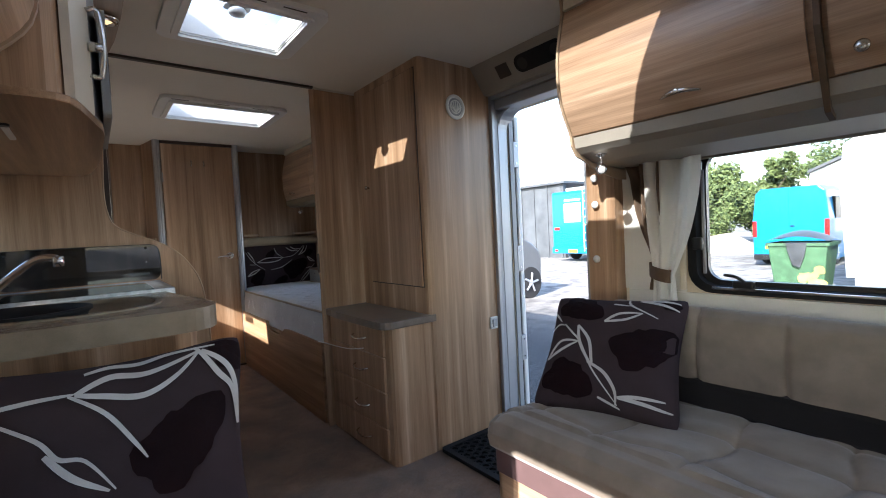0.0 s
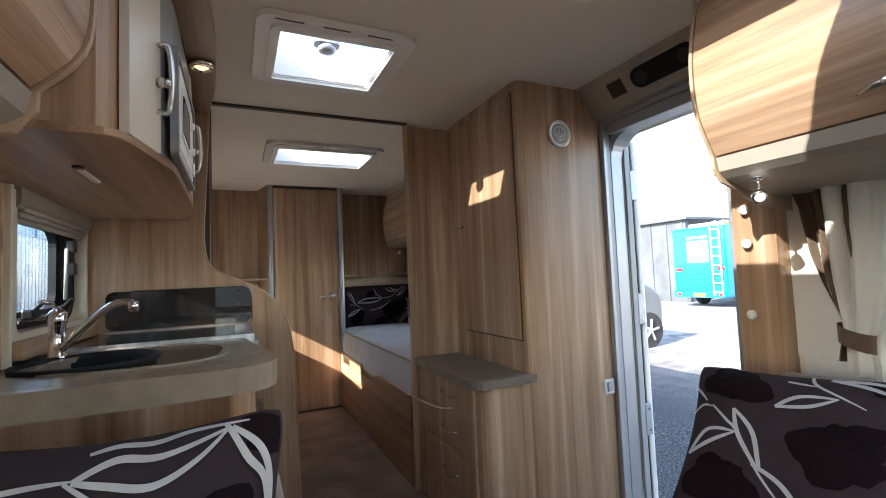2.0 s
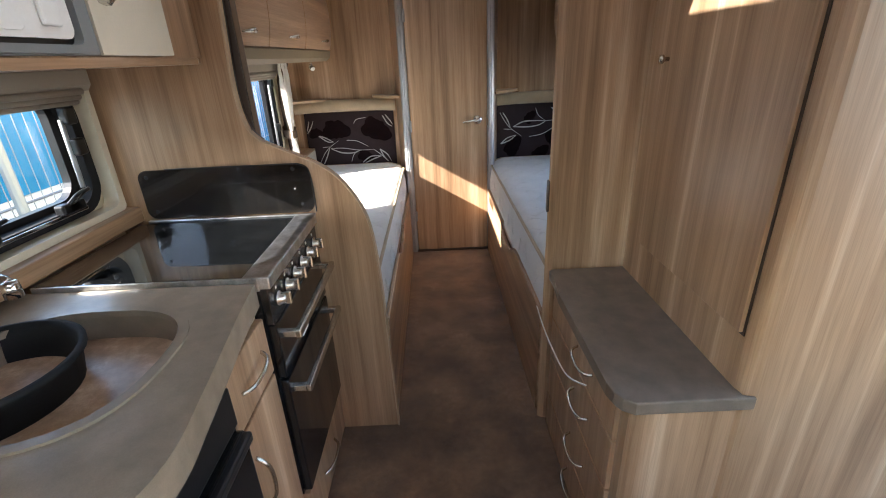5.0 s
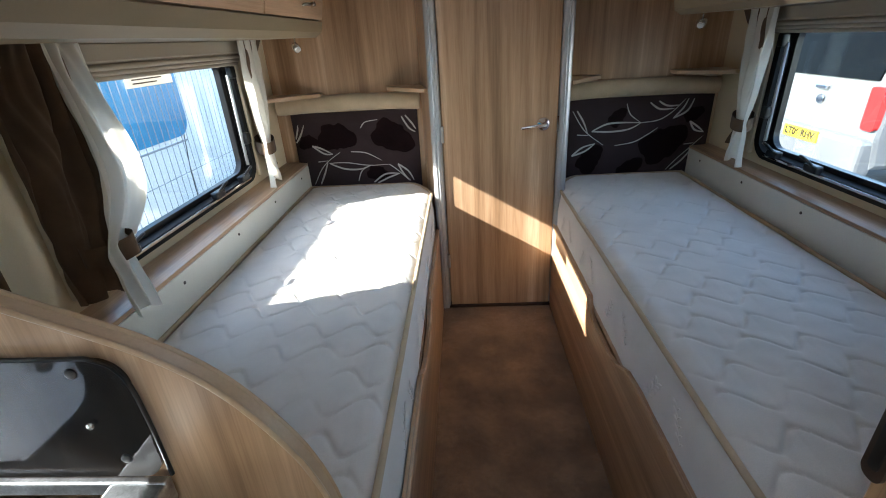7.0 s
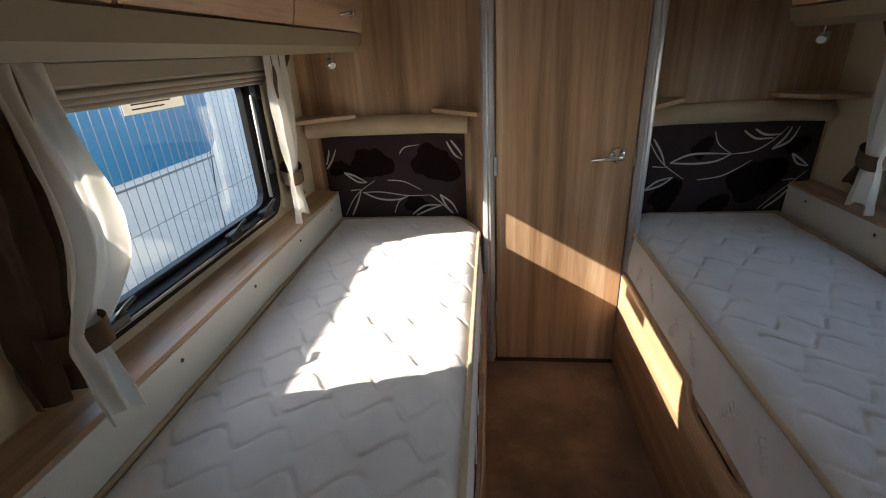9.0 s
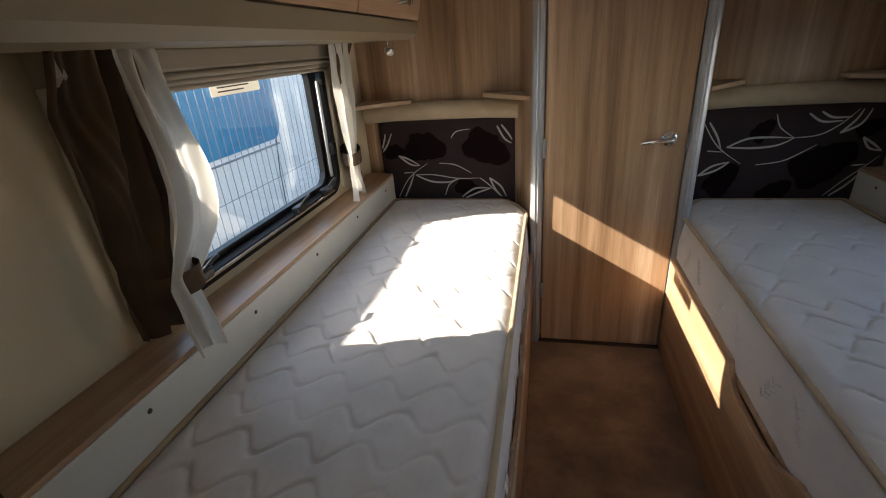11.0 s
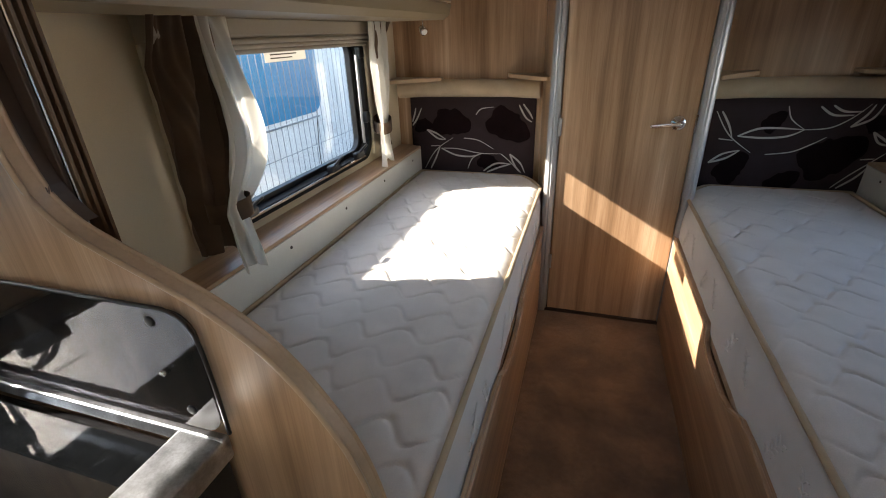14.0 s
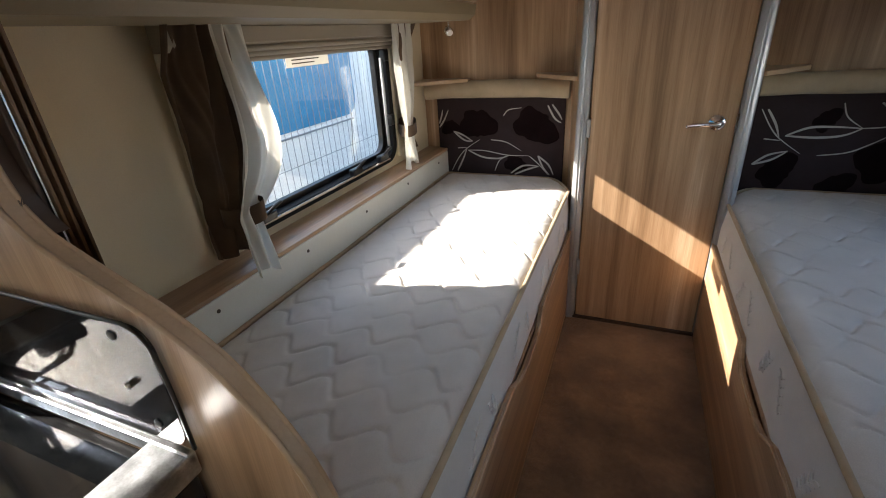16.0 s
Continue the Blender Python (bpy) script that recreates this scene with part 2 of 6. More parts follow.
def prism(outline, axis, a, b, bevel=0.0):
    return add_prism(bmesh.new(), outline, axis, a, b, bevel)


def rounded(x0, x1, y0, y1, r, n=6):
    pts = []
    for cx, cy, s in ((x1 - r, y1 - r, 0), (x0 + r, y1 - r, 90), (x0 + r, y0 + r, 180), (x1 - r, y0 + r, 270)):
        for q in range(n + 1):
            a = radians(s + 90 * q / n)
            pts.append((cx + r * math.cos(a), cy + r * math.sin(a)))
    return pts


def add_ring(bm, outer, inner, axis, a, b):
    """A frame between two outlines with the same number of points."""
    i, j, k = AX[axis]
    def at(p, h):
        c = [0, 0, 0]
        c[i], c[j], c[k] = p[0], p[1], h
        return bm.verts.new(c)
    rows = [[at(p, h) for p in o] for o, h in ((outer, a), (outer, b), (inner, b), (inner, a))]
    n = len(outer)
    for r in range(4):
        s, t = rows[r], rows[(r + 1) % 4]
        for q in range(n):
            bm.faces.new((s[q], s[(q + 1) % n], t[(q + 1) % n], t[q]))
    return bm


def add_tube(bm, pts, radius, sides=8, closed=False):
    pts = [Vector(p) for p in pts]
    rings = []
    n = len(pts)
    for q, p in enumerate(pts):
        d = (pts[(q + 1) % n] - pts[q - 1]) if closed else (pts[min(q + 1, n - 1)] - pts[max(q - 1, 0)])
        d.normalize()
        up = Vector((0, 0, 1)) if abs(d.z) < 0.9 else Vector((0, 1, 0))
        u = d.cross(up).normalized()
        w = u.cross(d).normalized()
        r = radius[q] if isinstance(radius, (list, tuple)) else radius
        rings.append([bm.verts.new(p + r * (math.cos(6.28318 * s / sides) * u + math.sin(6.28318 * s / sides) * w)) for s in range(sides)])
    for q in range(n if closed else n - 1):
        s, t = rings[q], rings[(q + 1) % n]
        for c in range(sides):
            bm.faces.new((s[c], s[(c + 1) % sides], t[(c + 1) % sides], t[c]))
    if not closed:
        bm.faces.new(rings[0])
        bm.faces.new(rings[-1])
    return bm


def tube(pts, radius, sides=8, closed=False):
    return add_tube(bmesh.new(), pts, radius, sides, closed)


def lathe(profile, centre, axis=(0, 0, 1), sides=24):
    """Turns (radius, height) points round an axis through centre."""
    bm = bmesh.new()
    a = Vector(axis).normalized()
    u = a.orthogonal().normalized()
    w = a.cross(u)
    c = Vector(centre)
    rings = [[bm.verts.new(c + a * h + r * (math.cos(6.28318 * s / sides) * u + math.sin(6.28318 * s / sides) * w)) for s in range(sides)] for r, h in profile]
    for s, t in zip(rings, rings[1:]):
        for q in range(sides):
            bm.faces.new((s[q], s[(q + 1) % sides], t[(q + 1) % sides], t[q]))
    bm.faces.new(rings[0])
    bm.faces.new(rings[-1])
    return bm


def grid(nu, nv, fn):
    bm = bmesh.new()
    vs = [[bm.verts.new(fn(i / nu, j / nv)) for j in range(nv + 1)] for i in range(nu + 1)]
    for i in range(nu):
        for j in range(nv):
            bm.faces.new((vs[i][j], vs[i + 1][j], vs[i + 1][j + 1], vs[i][j + 1]))
    return bm


def smooth_line(pts, n=8):
    """A smooth curve through the given points."""
    pts = [Vector(p) for p in pts]
    out = []
    for q in range(len(pts) - 1):
        p0, p1, p2, p3 = pts[max(q - 1, 0)], pts[q], pts[q + 1], pts[min(q + 2, len(pts) - 1)]
        for s in range(n):
            t = s / n
            out.append(0.5 * (2 * p1 + (p2 - p0) * t + (2 * p0 - 5 * p1 + 4 * p2 - p3) * t * t + (3 * p1 - p0 - 3 * p2 + p3) * t ** 3))
    out.append(pts[-1])
    return out


def wall_with_holes(name, x0, x1, y0, y1, z0, z1, holes, material):
    """A wall lying in the yz plane, with rectangular openings (y0, y1, z0, z1)."""
    ys = sorted({y0, y1, *(h[0] for h in holes), *(h[1] for h in holes)})
    bm = bmesh.new()
    for a, b in zip(ys, ys[1:]):
        spans, z = [], z0
        for h in sorted((h for h in holes if h[0] <= a and b <= h[1]), key=lambda h: h[2]):
            if h[2] > z:
                spans.append((z, h[2]))
            z = h[3]
        if z < z1:
            spans.append((z, z1))
        for s, t in spans:
            add_box(bm, x0, x1, a, b, s, t)
    return tagged(part(name, bm, material), kind="structure")


XL, XR = 0.20, 2.55
YB, YF = 5.12, -1.5
ZC, ZC2 = 2.015, 2.01
Y1, Y2 = 2.94, 2.954

# ---- the shell ----
tagged(part("floor", box(XL - 0.05, XR + 0.05, YF - 0.05, YB + 0.05, -0.06, 0.0), "carpet"), "brown cut-pile carpet, worn along the aisle", "floor", kind="structure")
WIN_L = (3.60, 4.67, 0.87, 1.385)
WIN_K = (2.30, 2.86, 1.07, 1.39)
WIN_F = (-0.55, 1.205, 0.862, 1.395)
WIN_FL = (-0.55, 1.10, 0.84, 1.31)
DOOR = (1.685, 2.226, 0.0, 1.80)
wall_with_holes("wall_left", XL - 0.04, XL, YF, YB, -0.06, 2.08, [WIN_L, WIN_K, WIN_FL], "wall")
wall_with_holes("wall_right", XR, XR + 0.04, YF, YB, -0.06, 2.08, [WIN_L, WIN_F, DOOR], "wall")
bm = bmesh.new()
for a, b, s, t in ((XL - 0.04, XR + 0.04, -0.06, 0.85), (XL - 0.04, XR + 0.04, 1.6, 2.08), (XL - 0.04, XL + 0.35, 0.85, 1.6), (XR - 0.35, XR + 0.04, 0.85, 1.6)):
    add_box(bm, a, b, YF - 0.04, YF, s, t)
tagged(part("wall_front", bm, "wall"), kind="structure")
for nm, a, b in (("wall_back_near_bed_left", XL, 1.06), ("wall_back_near_bed_right", 1.72, XR)):
    tagged(part(nm.replace("near_bed_", ""), box(a, b, 5.10, 5.16, 0, 2.03), "wood_v"), kind="structure")
# returns beside the washroom door
for nm, o in (("wall_return_left", [(1.06, 4.81), (1.085, 4.81), (1.085, 5.1), (1.0, 5.1)]), ("wall_return_right", [(1.70, 4.81), (1.72, 4.81), (1.78, 5.1), (1.70, 5.1)])):
    tagged(part(nm, prism(o, "z", 0, 2.01), "wood_v"), kind="structure")


def ceiling_with_holes(name, y0, y1, z, holes, mat):
    ys = sorted({y0, y1, *(h[2] for h in holes), *(h[3] for h in holes)})
    bm = bmesh.new()
    for a, b in zip(ys, ys[1:]):
        x = XL - 0.04
        for h in sorted(h for h in holes if h[2] <= a and b <= h[3]):
            add_box(bm, x, h[0], a, b, z, z + 0.05)
            x = h[1]
        add_box(bm, x, XR + 0.04, a, b, z, z + 0.05)
    return tagged(part(name, bm, mat), kind="structure")


SK1 = (0.952, 1.345, 2.13, 2.50)
SK2 = (1.06, 1.65, 3.505, 3.885)
SK0 = (0.86, 1.765, 0.95, 1.585)
ceiling_with_holes("ceiling", YF, Y1 + 0.01, ZC, [SK1, SK0], "ceiling")
ceiling_with_holes("ceiling_bedroom", Y1 + 0.01, YB + 0.05, ZC2, [SK2], "ceiling")


def rooflight(h, z, handle=True, big=False):
    x0, x1, y0, y1 = h
    t = thing("rooflight", "white framed rooflight with clear domed acrylic pane", "rooflight")
    w = 0.075
    bm = add_ring(bmesh.new(), rounded(x0 - w, x1 + w, y0 - w, y1 + w, 0.05), rounded(x0, x1, y0, y1, 0.015), "z", z - 0.022, z - 0.002)
    part("frame", bm, "white", t)
    bm = add_ring(bmesh.new(), rounded(x0 - 0.03, x1 + 0.03, y0 - 0.03, y1 + 0.03, 0.03), rounded(x0 - 0.004, x1 + 0.004, y0 - 0.004, y1 + 0.004, 0.012), "z", z - 0.034, z - 0.02)
    part("inner_rim", bm, "white", t)
    bm = add_ring(bmesh.new(), rounded(x0 - 0.005, x1 + 0.005, y0 - 0.005, y1 + 0.005, 0.012), rounded(x0 + 0.004, x1 - 0.004, y0 + 0.004, y1 - 0.004, 0.012), "z", z - 0.015, z + 0.09)
    part("collar", bm, "white", t)
    def dome(u, v):
        h = 0.05 * (1 - abs(2 * u - 1) ** 4) * (1 - abs(2 * v - 1) ** 4)
        return (x0 - 0.02 + u * (x1 - x0 + 0.04), y0 - 0.02 + v * (y1 - y0 + 0.04), z + 0.09 + h)
    d = part("dome", grid(16, 16, dome), "dome", t, smooth=True)
    cx, cy = (x0 + x1) / 2, (y0 + y1) / 2
    if handle:
        part("turn_knob", lathe([(0.012, 0), (0.03, 0.004), (0.036, 0.016), (0.03, 0.026), (0.01, 0.03)], (cx, cy + 0.05, z + 0.04)), "grey", t, smooth=True)
        part("knob_plate", prism(rounded(cx - 0.05, cx + 0.05, cy + 0.02, cy + 0.08, 0.02), "z", z + 0.07, z + 0.088), "grey", t)
    for q in range(3):
        xx = x0 - 0.02 + q * (x1 - x0) / 2.6
        part("vent_slot", box(xx, xx + 0.09, y0 - w * 0.8, y0 - w * 0.8 + 0.006, z - 0.0235, z - 0.0215), "dark_trim", t)
    part("blind_pull", box(cx - 0.04, cx + 0.04, y1 + w + 0.012, y1 + w + 0.026, z - 0.006, z - 0.001, 0.002), "taupe", t)
    return t


rooflight(SK1, ZC)
rooflight(SK2, ZC2)
rooflight(SK0, ZC)

# beam between kitchen and bedroom
tagged(part("trim_ceiling_beam", box(0.715, 1.69, Y1 - 0.012, Y1 + 0.012, ZC - 0.012, ZC2 + 0.01), "dark_trim"), kind="structure")

# ---- partitions ----
edge = smooth_line([(0.705, 2.0, 0), (0.685, 1.6, 0), (0.676, 1.38, 0), (0.69, 1.27, 0), (0.72, 1.225, 0), (0.77, 1.197, 0), (0.83, 1.17, 0), (0.89, 1.14, 0), (0.945, 1.10, 0), (0.99, 1.045, 0), (1.03, 0.97, 0), (1.053, 0.87, 0), (1.066, 0.68, 0), (1.072, 0.35, 0), (1.078, 0.0, 0)], 5)
edge = [(p.x, p.y) for p in edge]
tagged(part("wall_partition_left", prism([(XL, 0.0), (XL, 1.99)] + edge, "y", Y1, Y2), "wood_v"), "striped wood partition with a swept curved edge", "partition", kind="structure")
lip = bmesh.new()
tri = [(x + 0.004, Y1 - 0.003, z) for x, z in edge]
add_tube(lip, [(x - 0.004, y, z) for x, y, z in tri], 0.0035, 6)
add_tube(lip, [(x - 0.004, Y2 + 0.003, z) for x, y, z in tri], 0.0035, 6)
rim = bmesh.new()
ra = [(rim.verts.new((x + 0.0015, Y1, z)), rim.verts.new((x + 0.0015, Y2, z))) for x, z in edge]
for p, q in zip(ra, ra[1:]):
    rim.faces.new((p[0], p[1], q[1], q[0]))
tagged(part("trim_partition_rim", rim, "wood_trim", smooth=True), kind="structure")
tagged(part("trim_partition_edge", lip, "wood_trim", smooth=True), kind="structure")
jamb = [(x, z) for x, z in edge if z > 1.215]
out = jamb + [(x - 0.016, z) for x, z in reversed(jamb)]
tagged(part("trim_sliding_channel", prism([(x + 0.002, z) for x, z in out], "y", Y2 + 0.001, Y2 + 0.02), "dark_trim"), kind="structure")
jb = thing("pleated_screen", "dark brown pleated screen folded up behind the partition edge", "folding screen")
part("channel", box(0.60, 0.700, Y2 + 0.0205, Y2 + 0.026, 0.817, 2.0, 0.002), "dark_trim", jb, "dark channel")
part("bright_strip", box(0.694, 0.701, Y2 + 0.026, Y2 + 0.028, 0.817, 2.0), "satin", jb, "thin bright edge strip")
for q in range(3):
    y0 = Y2 + 0.028 + q * 0.0085
    fold = [(0.60, y0), (0.690 + 0.004 * (q % 2), y0), (0.704 + 0.001 * q, y0 + 0.002), (0.707 + 0.001 * q, y0 + 0.004), (0.702 + 0.001 * q, y0 + 0.006), (0.690, y0 + 0.008), (0.60, y0 + 0.008)]
    part("pleat", prism(fold, "z", 0.817, 2.0), "jamb", jb, "brown pleat")
part("fixing_strip", box(XL + 0.001, 0.60, Y2 + 0.001, Y2 + 0.018, 0.816, 2.0), "wall", jb)

o = [(1.695, Y1), (1.96, Y1), (1.96, 2.968), (1.695, 2.968), (1.678, 2.96), (1.672, 2.954), (1.678, 2.948)]
tagged(part("wall_partition_right", prism(o, "z", 0, 2.0), "wood_v"), "striped wood partition panel with a rounded edge", "partition", kind="structure")
sl = thing("sliding_screen_latch", "brown oval recessed latch plate in the partition edge", "latch")
part("plate", prism(rounded(2.944, 2.972, 0.925, 1.04, 0.013), "x", 1.6695, 1.674), "dark_trim", sl)
part("recess", prism(rounded(2.951, 2.965, 0.94, 1.025, 0.006), "x", 1.6685, 1.6697), "black", sl)

# ---- wardrobe and drawers ----
w = thing("wardrobe", "tall striped wood wardrobe with one closed door", "wardrobe")
o = [(2.43, 2.245), (2.43, 2.93), (1.954, 2.93), (1.954, 2.275), (1.958, 2.258), (1.97, 2.248), (1.987, 2.245)]
part("carcass", prism(o, "z", 0.0, ZC), "wood_v", w)
dr = part("door", box(1.942, 1.953, 2.285, 2.81, 0.855, 1.965, 0.002), "wood_v", w)
part("door_gap", add_ring(bmesh.new(), [(2.279, 0.848), (2.816, 0.848), (2.816, 1.971), (2.279, 1.971)], [(2.285, 0.855), (2.81, 0.855), (2.81, 1.965), (2.285, 1.965)], "x", 1.951, 1.9535), "dark_trim", w)
part("knob", lathe([(0.006, 0), (0.006, 0.012), (0.012, 0.016), (0.012, 0.024), (0.004, 0.028)], (1.942, 2.785, 1.412), (-1, 0, 0), 14), "satin", dr, smooth=True)
vt = thing("round_vent", "round off-white vent grille screwed to the wardrobe side", "vent")
part("rim", lathe([(0.062, 0), (0.066, 0.004), (0.06, 0.009), (0.048, 0.007), (0.048, 0.0)], (2.184, 2.244, 1.788), (0, -1, 0), 32), "white", vt, smooth=True)
part("backing", lathe([(0.05, 0.0), (0.049, 0.0015)], (2.184, 2.244, 1.788), (0, -1, 0), 24), "grey", vt)
bm = bmesh.new()
for q in range(7):
    a = radians(-60 + q * 20)
    add_tube(bm, [(2.184, 2.239, 1.758), (2.184 + 0.03 * math.sin(a), 2.237, 1.783), (2.184 + 0.042 * math.sin(a) * 1.1, 2.239, 1.758 + 0.062 * math.cos(a))], 0.0032, 6)
part("grille", bm, "white", vt)
part("ring", add_ring(bmesh.new(), [(2.184 + 0.037 * math.cos(q * 0.2618), 1.788 + 0.037 * math.sin(q * 0.2618)) for q in range(24)], [(2.184 + 0.031 * math.cos(q * 0.2618), 1.788 + 0.031 * math.sin(q * 0.2618)) for q in range(24)], "y", 2.236, 2.243), "white", vt)

d = thing("drawer_unit", "striped wood four-drawer chest with grey-brown top", "drawer unit")
o = [(1.953, 2.245), (1.953, 2.928), (1.712, 2.928), (1.712, 2.29), (1.715, 2.266), (1.726, 2.252), (1.745, 2.246)]
part("carcass", prism(o, "z", 0.0, 0.675), "wood_v", d)
o = [(1.985, 2.236), (1.985, 2.243), (1.955, 2.243), (1.955, 2.932), (1.695, 2.932), (1.682, 2.92), (1.688, 2.86), (1.672, 2.75), (1.672, 2.31), (1.678, 2.275), (1.69, 2.252), (1.715, 2.236)]
part("top", prism(o, "z", 0.676, 0.712, 0.004), "worktop_grey", d)
for z0, z1, hz in ((0.535, 0.665, 0.61), (0.36, 0.528, 0.45), (0.18, 0.353, 0.26), (0.02, 0.173, 0.095)):
    f = part("drawer_front", box(1.698, 1.7125, 2.30, 2.90, z0, z1, 0.002), "wood_v", d)
    hp = smooth_line([(1.699, 2.46, hz), (1.675, 2.475, hz - 0.004), (1.668, 2.53, hz - 0.01), (1.675, 2.585, hz - 0.004), (1.699, 2.60, hz)], 4)
    part("handle", tube(hp, 0.0042, 8), "satin", f, "curved satin metal pull", smooth=True)

sw = thing("light_switch", "grey rocker light switch in a white surround", "switch")
part("surround", box(2.365, 2.425, 2.236, 2.2445, 0.565, 0.635, 0.006), "white", sw)
part("rocker", box(2.378, 2.412, 2.229, 2.238, 0.578, 0.622, 0.004), "grey", sw)

# ---- entrance door ----
df = thing("door_frame", "grey aluminium entrance door frame", "door frame", kind="structure")
part("inner_strip", box(2.432, 2.452, 2.222, 2.246, 0.0, 1.875, 0.003), "alu", df)
part("rebate", box(2.452, 2.48, 2.228, 2.2445, 0.0, 1.86, 0.003), "grey", df)
part("jamb", box(2.48, 2.56, 2.226, 2.244, 0.0, 1.84, 0.004), "alu", df)
part("jamb", box(2.50, 2.56, 1.657, 1.687, 0.0, 1.84, 0.004), "alu", df)
part("header_strip", box(2.432, 2.452, 1.60, 2.222, 1.852, 1.875, 0.003), "alu", df)
part("header", box(2.452, 2.56, 1.60, 2.215, 1.80, 1.852, 0.004), "alu", df)
part("corner_fillet", prism([(2.231, 1.805), (2.121, 1.805)] + [(2.126 + 0.10 * math.cos(radians(a)), 1.70 + 0.10 * math.sin(radians(a))) for a in (90, 75, 60, 45, 30, 15, 0)] + [(2.231, 1.69)], "x", 2.49, 2.585), "alu", df)
part("reveal", box(2.5605, 2.594, 2.217, 2.2255, 0.0, 1.80, 0.002), "grey", df)
od = thing("entrance_door", "white-framed caravan entrance door standing open outside", "door")
part("leaf", box(2.625, 2.662, 2.205, 2.74, 0.0, 1.79, 0.012), "white", od)
part("seal", box(2.612, 2.626, 2.212, 2.73, 0.02, 1.77, 0.003), "rubber", od)
for z in (0.42, 1.56, 0.95):
    hn = part("hinge", box(2.588, 2.63, 2.188, 2.205, z - 0.075, z + 0.075, 0.004), "alu", od)
    for s in (-0.05, 0.05):
        part("screw", lathe([(0.005, 0), (0.005, 0.003)], (2.61, 2.188, z + s), (0, -1, 0), 8), "chrome", hn)

od.location = (0.0, 0.026, 0.0)

# panel over the door with a loudspeaker
sp = thing("door_header_panel", "beige moulded panel over the door with an oval loudspeaker", "panel")
o = [(2.30, ZC - 0.001), (2.548, ZC - 0.001), (2.548, 1.855), (2.435, 1.855), (2.435, 1.877), (2.40, 1.877)]
part("moulding", prism(o, "y", 1.53, 2.243), "taupe", sp)
nrm = Vector((-(ZC - 1.878), 0, -(2.40 - 2.30))).normalized()
mid = Vector((2.35, 1.80, (ZC + 1.876) / 2))
along = Vector((0, 1, 0))
upv = along.cross(nrm).normalized()
def on_panel(a, b, h):
    return mid + along * a + upv * b + nrm * h
def panel_plate(nm, out, h, mat):
    bm = bmesh.new()
    lo = [bm.verts.new(on_panel(a, b, 0.0)) for a, b in out]
    hi = [bm.verts.new(on_panel(a, b, h)) for a, b in out]
    bm.faces.new(hi)
    for q in range(len(out)):
        bm.faces.new((lo[q], lo[(q + 1) % len(out)], hi[(q + 1) % len(out)], hi[q]))
    return part(nm, bm, mat, sp)
panel_plate("surround", rounded(-0.16, 0.17, -0.06, 0.06, 0.055), 0.006, "taupe")
panel_plate("speaker_grille", rounded(-0.145, 0.15, -0.044, 0.044, 0.042), 0.012, "rubber")
panel_plate("small_recess", rounded(0.20, 0.28, -0.035, 0.035, 0.004), 0.003, "dark_trim")
for a in (0.10, -0.10):
    bm = bmesh.new()
    c = [bm.verts.new(on_panel(a + 0.03 * math.cos(q * 0.5236), 0.03 * math.sin(q * 0.5236), 0.0145)) for q in range(12)]
    bm.faces.new(c)
    part("speaker_cone", bm, "black", sp)

# upright wood strip with coat hooks, in front of the doorway
hk = thing("coat_hook_panel", "narrow wood panel beside the door with white coat buttons", "panel")
part("board", box(2.47, 2.548, 1.512, 1.655, 0.0, 1.44, 0.004), "wood_v", hk)
for z in (1.34, 1.22, 0.97):
    part("hook", lathe([(0.006, 0), (0.006, 0.012), (0.017, 0.016), (0.017, 0.022), (0.006, 0.025)], (2.47, 1.60, z), (-1, 0, 0), 14), "white", hk, smooth=True)

# rubber mat in the doorway
mt = thing("door_mat", "black rubber honeycomb mat at the doorway", "mat")
part("tray", box(1.98, 2.53, 1.72, 2.225, 0.001, 0.008, 0.003), "rubber", mt)
part("rim", add_ring(bmesh.new(), rounded(1.97, 2.54, 1.71, 2.235, 0.02), rounded(2.0, 2.51, 1.74, 2.205, 0.01), "z", 0.001, 0.02), "rubber", mt)
bm = bmesh.new()
for i in range(13):
    for j in range(10):
        cx, cy = 2.02 + i * 0.04, 1.765 + j * 0.046 + (0.023 if i % 2 else 0)
        if cy < 2.2:
            ro = [(cx + 0.0235 * math.cos(radians(60 * k)), cy + 0.0265 * math.sin(radians(60 * k))) for k in range(6)]
            ri = [(cx + 0.017 * math.cos(radians(60 * k)), cy + 0.02 * math.sin(radians(60 * k))) for k in range(6)]
            add_ring(bm, ro, ri, "z", 0.008, 0.018)
part("honeycomb", bm, "rubber", mt)

# ---- leaf and flower print ----
def ribbon(bm, surf, pts, width, lift):
    """A tapering band along a curve in the cloth's (u, v) metres."""
    ln = smooth_line([(p[0], p[1], 0) for p in pts], 6)
    n = len(ln)
    prev = None
    for q, p in enumerate(ln):
        d = (ln[min(q + 1, n - 1)] - ln[max(q - 1, 0)]).normalized()
        s = Vector((-d.y, d.x, 0)) * width * (0.35 + 0.65 * math.sin(math.pi * min(1, (q + 1) / n * 0.9 + 0.1)))
        a, b = p + s, p - s
        cur = (bm.verts.new(surf(a.x, a.y, lift)), bm.verts.new(surf(b.x, b.y, lift)))
        if prev:
            bm.faces.new((prev[0], prev[1], cur[1], cur[0]))
        prev = cur


